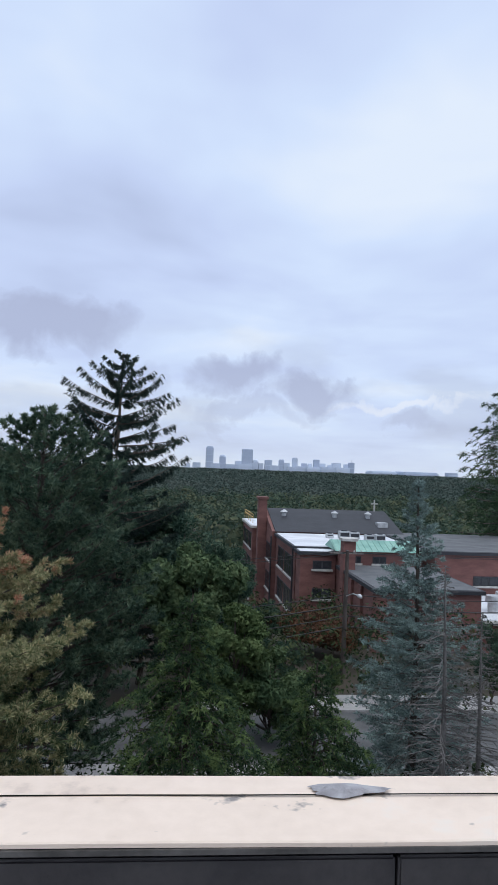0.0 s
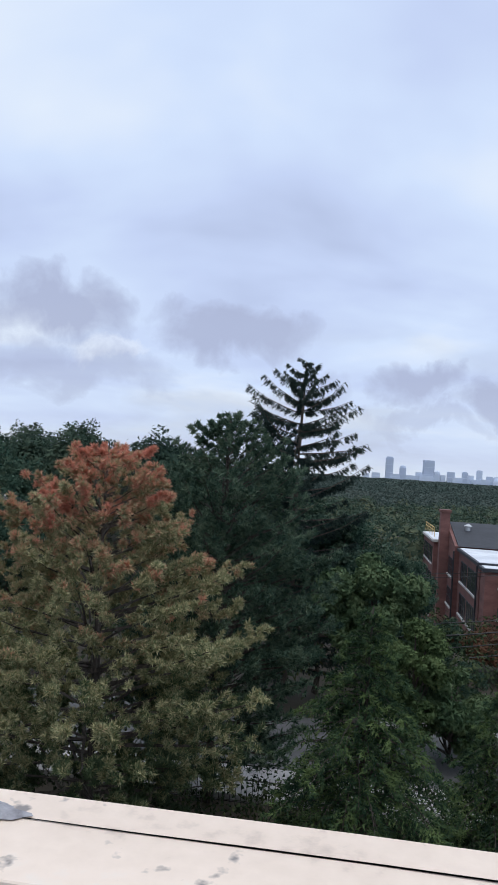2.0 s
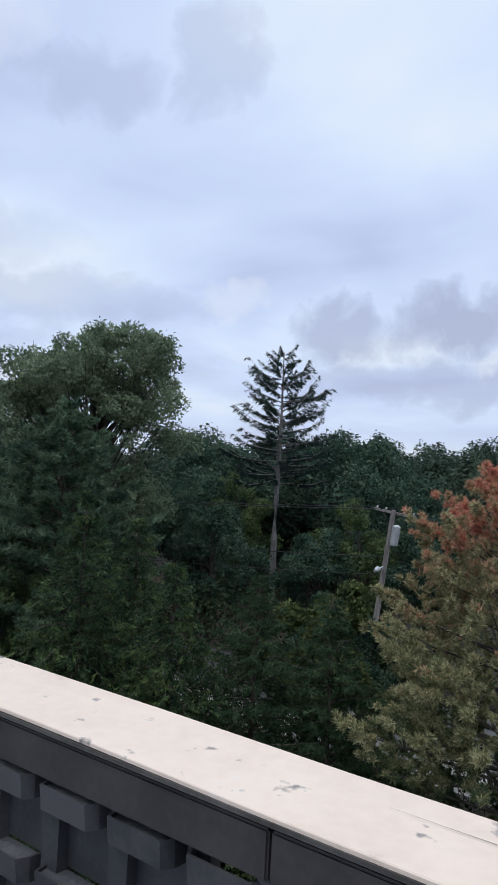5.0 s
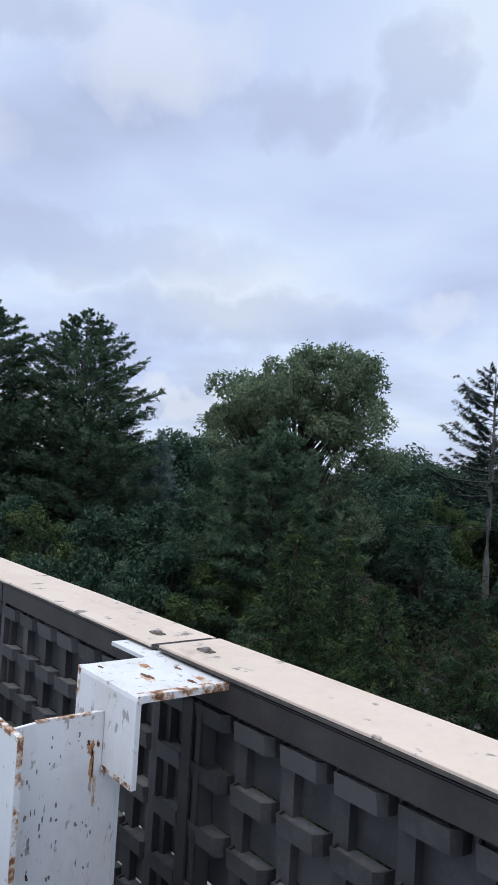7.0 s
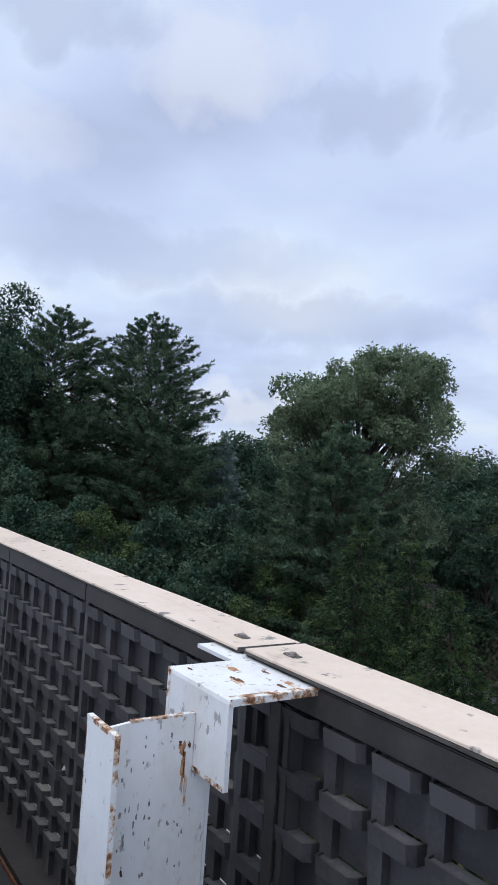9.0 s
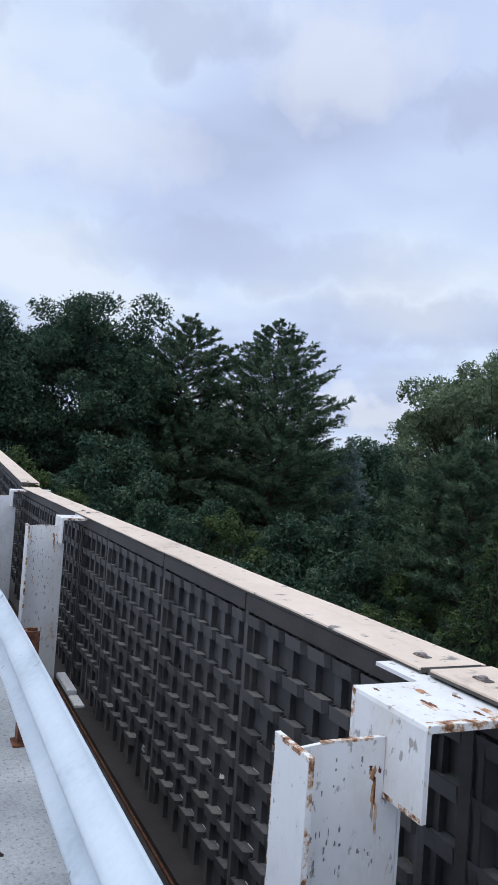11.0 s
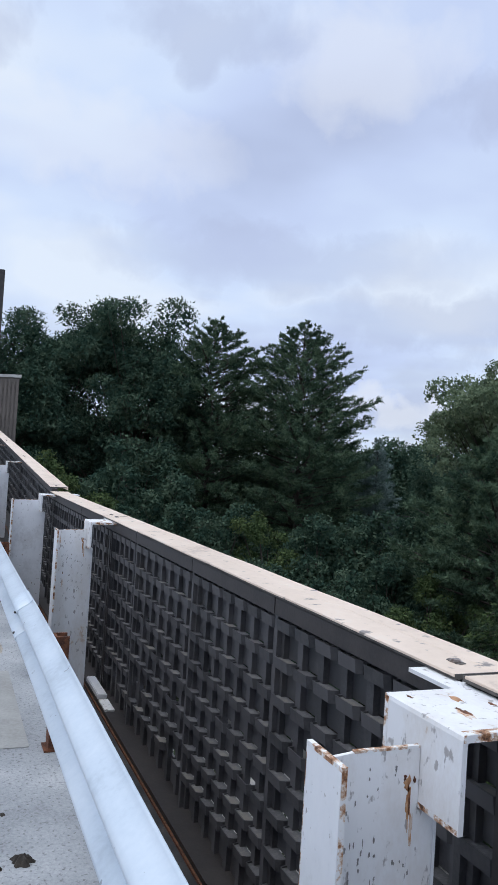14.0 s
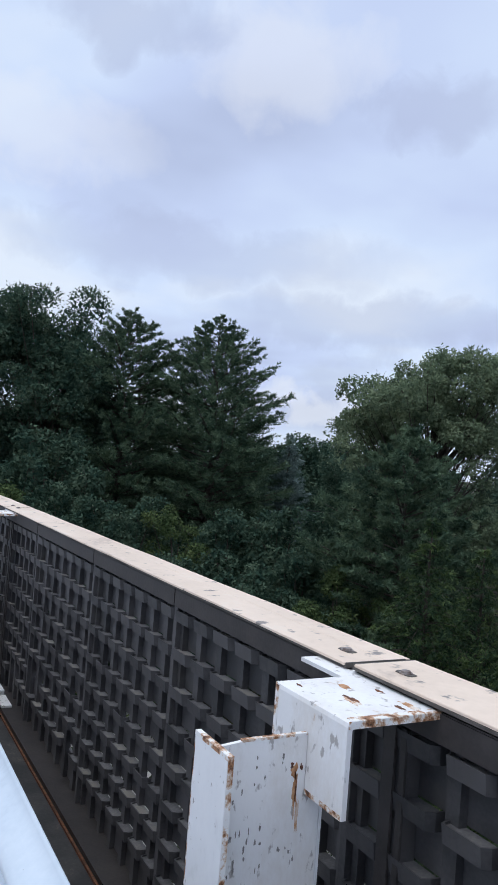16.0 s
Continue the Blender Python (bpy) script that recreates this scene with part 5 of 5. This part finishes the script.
# ---- the distant city ----
def tower(az, wide, high, dark, cap):
    """A far tower: azimuth in degrees, width and height in metres."""
    e = empty("skyscraper", spot(az, 3300, z=-22), "blue glass skyscraper in the far skyline, haze tinted into its colour" if dark else "pale tower in the far skyline, haze tinted into its colour", "skyscraper", "city skyline")
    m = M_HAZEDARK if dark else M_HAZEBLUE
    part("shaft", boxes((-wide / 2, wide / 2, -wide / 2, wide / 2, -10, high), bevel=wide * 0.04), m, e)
    if cap == 1:
        part("crown", boxes((-wide * 0.36, wide * 0.36, -wide * 0.36, wide * 0.36, high + 0.1, high + wide * 0.14)), m, e)
    if cap == 2:
        bm = bmesh.new()
        tube(bm, [(0, 0, high + 0.1), (0, 0, high + wide * 0.25), (0, 0, high + wide * 0.40)], [wide * 0.5, wide * 0.42, wide * 0.15], 12)
        part("crown", bm, m, e)
    if cap == 3:
        bm = bmesh.new()
        tube(bm, [(0, 0, high + 0.1), (0, 0, high + 9)], [1.2, 0.5], 5)
        part("mast", bm, m, e)
    n = max(2, int(high / 30))
    for i in range(1, n):
        zz = high * i / n
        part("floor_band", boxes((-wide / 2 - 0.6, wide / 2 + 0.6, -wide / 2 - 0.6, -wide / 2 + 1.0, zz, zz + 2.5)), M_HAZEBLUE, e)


for az, w, h, dk, cap in ((-2.55, 32, 94, 1, 1), (-3.53, 27, 54, 1, 2), (-4.70, 28, 40, 0, 0), (-5.36, 45, 92, 1, 0), (-5.98, 24, 40, 0, 2), (-6.40, 20, 34, 0, 0), (-6.95, 30, 49, 1, 0), (-7.92, 22, 50, 1, 1), (-8.30, 26, 40, 0, 0),
                          (-8.92, 22, 60, 0, 1), (-9.62, 24, 40, 1, 0), (-10.05, 18, 35, 0, 2), (-10.52, 24, 58, 1, 0), (-10.95, 26, 42, 0, 0), (-11.55, 24, 36, 0, 0), (-12.0, 36, 46, 0, 0), (-12.70, 18, 42, 0, 0), (-13.10, 24, 50, 1, 3),
                          (-7.4, 40, 27, 0, 0), (-8.7, 46, 24, 0, 0), (-9.3, 40, 27, 0, 0), (-10.3, 60, 25, 0, 0), (-11.3, 60, 28, 0, 0), (-12.4, 60, 27, 0, 0), (-4.1, 40, 25, 0, 0), (-1.6, 34, 28, 0, 0), (-0.9, 26, 24, 0, 0), (-3.0, 40, 27, 0, 0), (-5.2, 60, 28, 0, 0), (-15.3, 110, 19, 0, 0), (-17.8, 150, 20, 1, 0), (-20.3, 42, 22, 1, 0)):
    tower(az, w, h, dk, cap)


# ---- the head of the ramp: ribbed masonry, lamp, car ----
WX = -33.6
stair = empty("stair_tower", pose(0, 0, 0), "tan ribbed masonry stair tower with a sloping shoulder", "building")
bm = bmesh.new()
prism(bm, [(-16, -0.5), (2.35, -12.0), (2.35, 4.45), (0.62, 4.35), (-3.5, 2.2), (-16, 2.2)], "x", WX - 1.0, WX)
part("front_wall", bm, M_TANBRICK, stair)
bm = bmesh.new()
prism(bm, [(-16, -0.5), (0.7, -0.5), (0.7, 4.5), (-1.5, 6.0), (-6.5, 9.2), (-16, 9.2)], "x", WX - 9.0, WX - 3.0)
part("rear_wall", bm, M_TANBRICK, stair)
part("dark_window", boxes((WX - 3.0, WX - 2.95, -4.0, -0.35, 3.05, 4.6)), M_GLASS, stair)
me_rib = bpy.data.meshes.new("masonry_rib")
bm = boxes((-0.02, 0.03, -0.045, 0.045, 0.0, 1.0))
bm.to_mesh(me_rib)
bm.free()
me_rib.materials.append(M_TANBRICK)
for i in range(44):
    y = 2.28 - i * 0.16
    top = 4.40 if y > 0.62 else 4.35 - (0.62 - y) * 0.521
    r = new("masonry_rib", me_rib)
    r.parent = stair
    r.location, r.scale = (WX, y, -1.0), (1, 1, top + 0.95)
bm = bmesh.new()
prism(bm, [(2.42, 4.46), (0.60, 4.36), (-3.5, 2.21), (-3.5, 2.31), (0.60, 4.48), (2.42, 4.58)], "x", WX - 1.05, WX + 0.06)
part("coping_stone", bm, M_STONE, stair)


def lamp_post(x, y, z, top):
    e = empty("street_lamp", pose(x, y, z), "dark bronze square lamp post with a single flat head", "street lamp")
    part("pedestal", boxes((-0.28, 0.28, -0.28, 0.28, -1.0, 0.06), bevel=0.01), M_DARKSTEEL, e)
    part("base_plate", boxes((-0.2, 0.2, -0.2, 0.2, 0.062, 0.09)), M_DARKSTEEL, e)
    part("pole", boxes((-0.1, 0.1, -0.1, 0.1, 0.091, top), bevel=0.012), M_DARKSTEEL, e)
    part("arm", boxes((-0.04, 0.04, -0.62, -0.101, top - 0.30, top - 0.19), bevel=0.01), M_DARKSTEEL, e)
    bm = bmesh.new()
    bmesh.ops.create_uvsphere(bm, u_segments=18, v_segments=10, radius=1.0)
    bmesh.ops.scale(bm, vec=(0.20, 0.48, 0.10), verts=bm.verts)
    bmesh.ops.translate(bm, vec=(0, -1.02, top - 0.20), verts=bm.verts)
    hd = part("lamp_head", bm, M_DARKSTEEL, e)
    bm = bmesh.new()
    tube(bm, [(0, -0.72, top - 0.12), (0, -0.72, top - 0.01)], [0.05, 0.045], 10)
    part("photocell", bm, M_DARKSTEEL, hd)
    bm = boxes((-0.13, 0.13, -1.32, -0.75, top - 0.315, top - 0.285))
    part("lens", bm, M_STONE, hd)
    return e


lamp_post(-25.4, 0.92, 1.62, 5.45)


def wheel(parent, x, y, r):
    bm = bmesh.new()
    bmesh.ops.create_cone(bm, cap_ends=True, segments=24, radius1=r, radius2=r, depth=0.22)
    bmesh.ops.bevel(bm, geom=list(bm.edges), offset=0.03, segments=2, affect="EDGES", clamp_overlap=True)
    bmesh.ops.rotate(bm, matrix=Matrix.Rotation(radians(90), 3, "Y"), verts=bm.verts)
    bmesh.ops.translate(bm, vec=(x, y, r), verts=bm.verts)
    w = part("wheel", bm, M_TYRE, parent)
    s = 1 if x > 0 else -1
    bm = bmesh.new()
    tube(bm, [(x + s * 0.105, y, r), (x + s * 0.125, y, r)], [r * 0.66, r * 0.60], 18)
    part("rim", bm, M_CHROME, w)


def car(m, paint, label):
    """A parked car, its length along y."""
    e = empty("car", m, label, "car", "parked cars")
    L, W, H = 4.5, 1.8, 1.48
    prof = [(-2.2, 0.35), (-2.25, 0.62), (-2.1, 0.82), (-1.15, 0.98), (1.45, 1.02), (2.1, 0.98), (2.24, 0.7), (2.2, 0.35)]
    bm = bmesh.new()
    prism(bm, prof, "x", -W / 2, W / 2)
    bmesh.ops.bevel(bm, geom=list(bm.edges), offset=0.09, segments=3, affect="EDGES", clamp_overlap=True)
    ob = part("body", bm, paint, e)
    for p in ob.data.polygons:
        p.use_smooth = True
    bm = bmesh.new()
    prism(bm, [(-1.1, 0.99), (-0.35, 1.44), (0.95, 1.46), (1.75, 1.03)], "x", -W / 2 + 0.14, W / 2 - 0.14)
    for v in bm.verts:
        if v.co.z > 1.2:
            v.co.x *= 0.84
    bmesh.ops.bevel(bm, geom=list(bm.edges), offset=0.05, segments=2, affect="EDGES", clamp_overlap=True)
    part("greenhouse", bm, M_GLASS, e, "dark tinted windows")
    part("roof", boxes((-0.58, 0.58, -0.33, 0.92, 1.462, 1.49), bevel=0.012), paint, e)
    for y in (-1.35, 1.35):
        for x in (-0.82, 0.82):
            wheel(e, x, y, 0.33)
    for x in (-0.62, 0.62):
        part("headlight", boxes((x - 0.2, x + 0.2, -2.26, -2.14, 0.64, 0.78), bevel=0.03), M_CHROME, e)
        part("tail_light", boxes((x - 0.2, x + 0.2, 2.14, 2.26, 0.74, 0.9), bevel=0.03), M_BRICK, e)
    part("bumper", boxes((-0.85, 0.85, -2.32, -2.2, 0.36, 0.52), bevel=0.03), M_CARDARK, e)
    part("grille", boxes((-0.4, 0.4, -2.28, -2.2, 0.58, 0.74), bevel=0.01), M_CARDARK, e)
    part("mirror", boxes((0.86, 1.02, -0.85, -0.7, 0.98, 1.12), bevel=0.02), paint, e)
    part("mirror", boxes((-1.02, -0.86, -0.85, -0.7, 0.98, 1.12), bevel=0.02), paint, e)
    return e


car(pose(-20.6, -2.62, rise(-20.6) + 0.03, 0, 4, 180) , M_CARWHITE, "white car parked on the deck facing the guard rail")
slab("pavement", [(-40, 3.0), (-3, 3.0), (-3, 16.5), (-40, 16.5)], G - 0.3, G + 0.05, M_PAVE, "pale concrete strip at the foot of the garage", "lot")
car(spot(40.6, 15.2, turn=35), M_CARWHITE, "white car parked below beside the garage").matrix_world = pose(-15.2 * math.sin(radians(40.6)), 15.2 * math.cos(radians(40.6)), G + 0.05, 0, 0, 35)
car(pose(-18.0, 8.0, G + 0.05, 0, 0, 12), M_CARWHITE, "white car parked at the foot of the garage")

# ---- small things on the deck ----
for x, y0, y1 in ((-3.52, -5.2, -0.16), (-10.8, -5.2, -0.14), (-16.6, -5.2, -0.14)):
    bm = boxes((x - 0.075, x + 0.075, y0, y1, rise(x) + 0.002, rise(x) + 0.006))
    tagged(part("parking_stripe", bm, M_YELLOW), "worn yellow parking stripe painted on the concrete", "parking stripe", "parking stripes")

drain = empty("floor_drain", pose(-6.5, -0.16, 0), "rusty square drain grate set in the deck", "drain")
part("drain_frame", boxes((-0.13, 0.13, -0.10, -0.085, 0.002, 0.012), (-0.13, 0.13, 0.085, 0.10, 0.002, 0.012), (-0.13, -0.115, -0.085, 0.085, 0.002, 0.012), (0.115, 0.13, -0.085, 0.085, 0.002, 0.012)), M_RUST, drain)
part("drain_pit", boxes((-0.114, 0.114, -0.084, 0.084, 0.001, 0.004)), M_DIRT, drain)
for i in range(7):
    part("grate_bar", boxes((-0.114, 0.114, -0.075 + i * 0.025 - 0.005, -0.075 + i * 0.025 + 0.005, 0.0045, 0.011)), M_RUST, drain)


def ragged(name, x, y, rx, ry, z, h, seed, material, label, category, group=""):
    rng = random.Random(seed)
    bm = bmesh.new()
    n = 22
    top = bm.verts.new((x, y, z + h))
    a, b = [], []
    for i in range(n):
        t = i * math.tau / n
        k = 1 + rng.uniform(-0.28, 0.28)
        a.append(bm.verts.new((x + 0.55 * k * rx * math.cos(t), y + 0.55 * k * ry * math.sin(t), z + h * rng.uniform(0.55, 1.0))))
        b.append(bm.verts.new((x + k * rx * math.cos(t), y + k * ry * math.sin(t), z + 0.001)))
    for i in range(n):
        j = (i + 1) % n
        bm.faces.new((top, a[i], a[j]))
        bm.faces.new((a[i], b[i], b[j], a[j]))
    return tagged(part(name, bm, material), label, category, group)


bm = boxes((-5.35, -3.98, -0.75, 0.13, 0.001, 0.004))
tagged(part("concrete_patch", bm, M_CONCPATCH), "pale trowelled repair patch in the concrete deck", "repair patch")
bm = boxes((-8.6, -7.3, -0.9, 0.05, 0.001, 0.004))
tagged(part("concrete_patch", bm, M_CONCPATCH), "pale trowelled repair patch beyond the drain", "repair patch")
ragged("concrete_scar", -6.15, 0.0, 0.42, 0.13, 0.0, 0.006, 4, M_CONC_ROUGH, "broken pale concrete scar beside the drain", "concrete scar")
ragged("dirt_clod", -2.90, 0.0, 0.045, 0.038, 0.0, 0.022, 5, M_DIRT, "dark clod of dirt on the concrete", "dirt", "dirt clods")
ragged("dirt_clod", -2.86, -0.085, 0.018, 0.014, 0.0, 0.012, 6, M_DIRT, "small dark clod of dirt on the concrete", "dirt", "dirt clods")
for i in range(26):
    rr = random.Random(100 + i)
    px_, py_ = -2.3 - 7.5 * rr.random(), -0.45 + 0.5 * rr.random()
    ragged("dirt_clod", px_, py_, 0.012 * rr.uniform(0.6, 1.6), 0.010 * rr.uniform(0.6, 1.6), 0.0, 0.006, 200 + i, M_DIRT, "tiny dark crumb of dirt on the concrete", "dirt", "dirt clods")
bm = boxes((-7.05, -6.50, 0.972, 1.052, -0.5895, -0.545), bevel=0.006)
tagged(part("junction_box", bm, M_WHITE), "flat white metal box lying on the dark channel", "metal box")
bm = boxes((-6.46, -6.18, 0.972, 1.052, -0.5895, -0.572), bevel=0.003)
tagged(part("rusty_plate", bm, M_WHITE_RUST), "rust stained pale plate on the dark ledge", "metal plate")
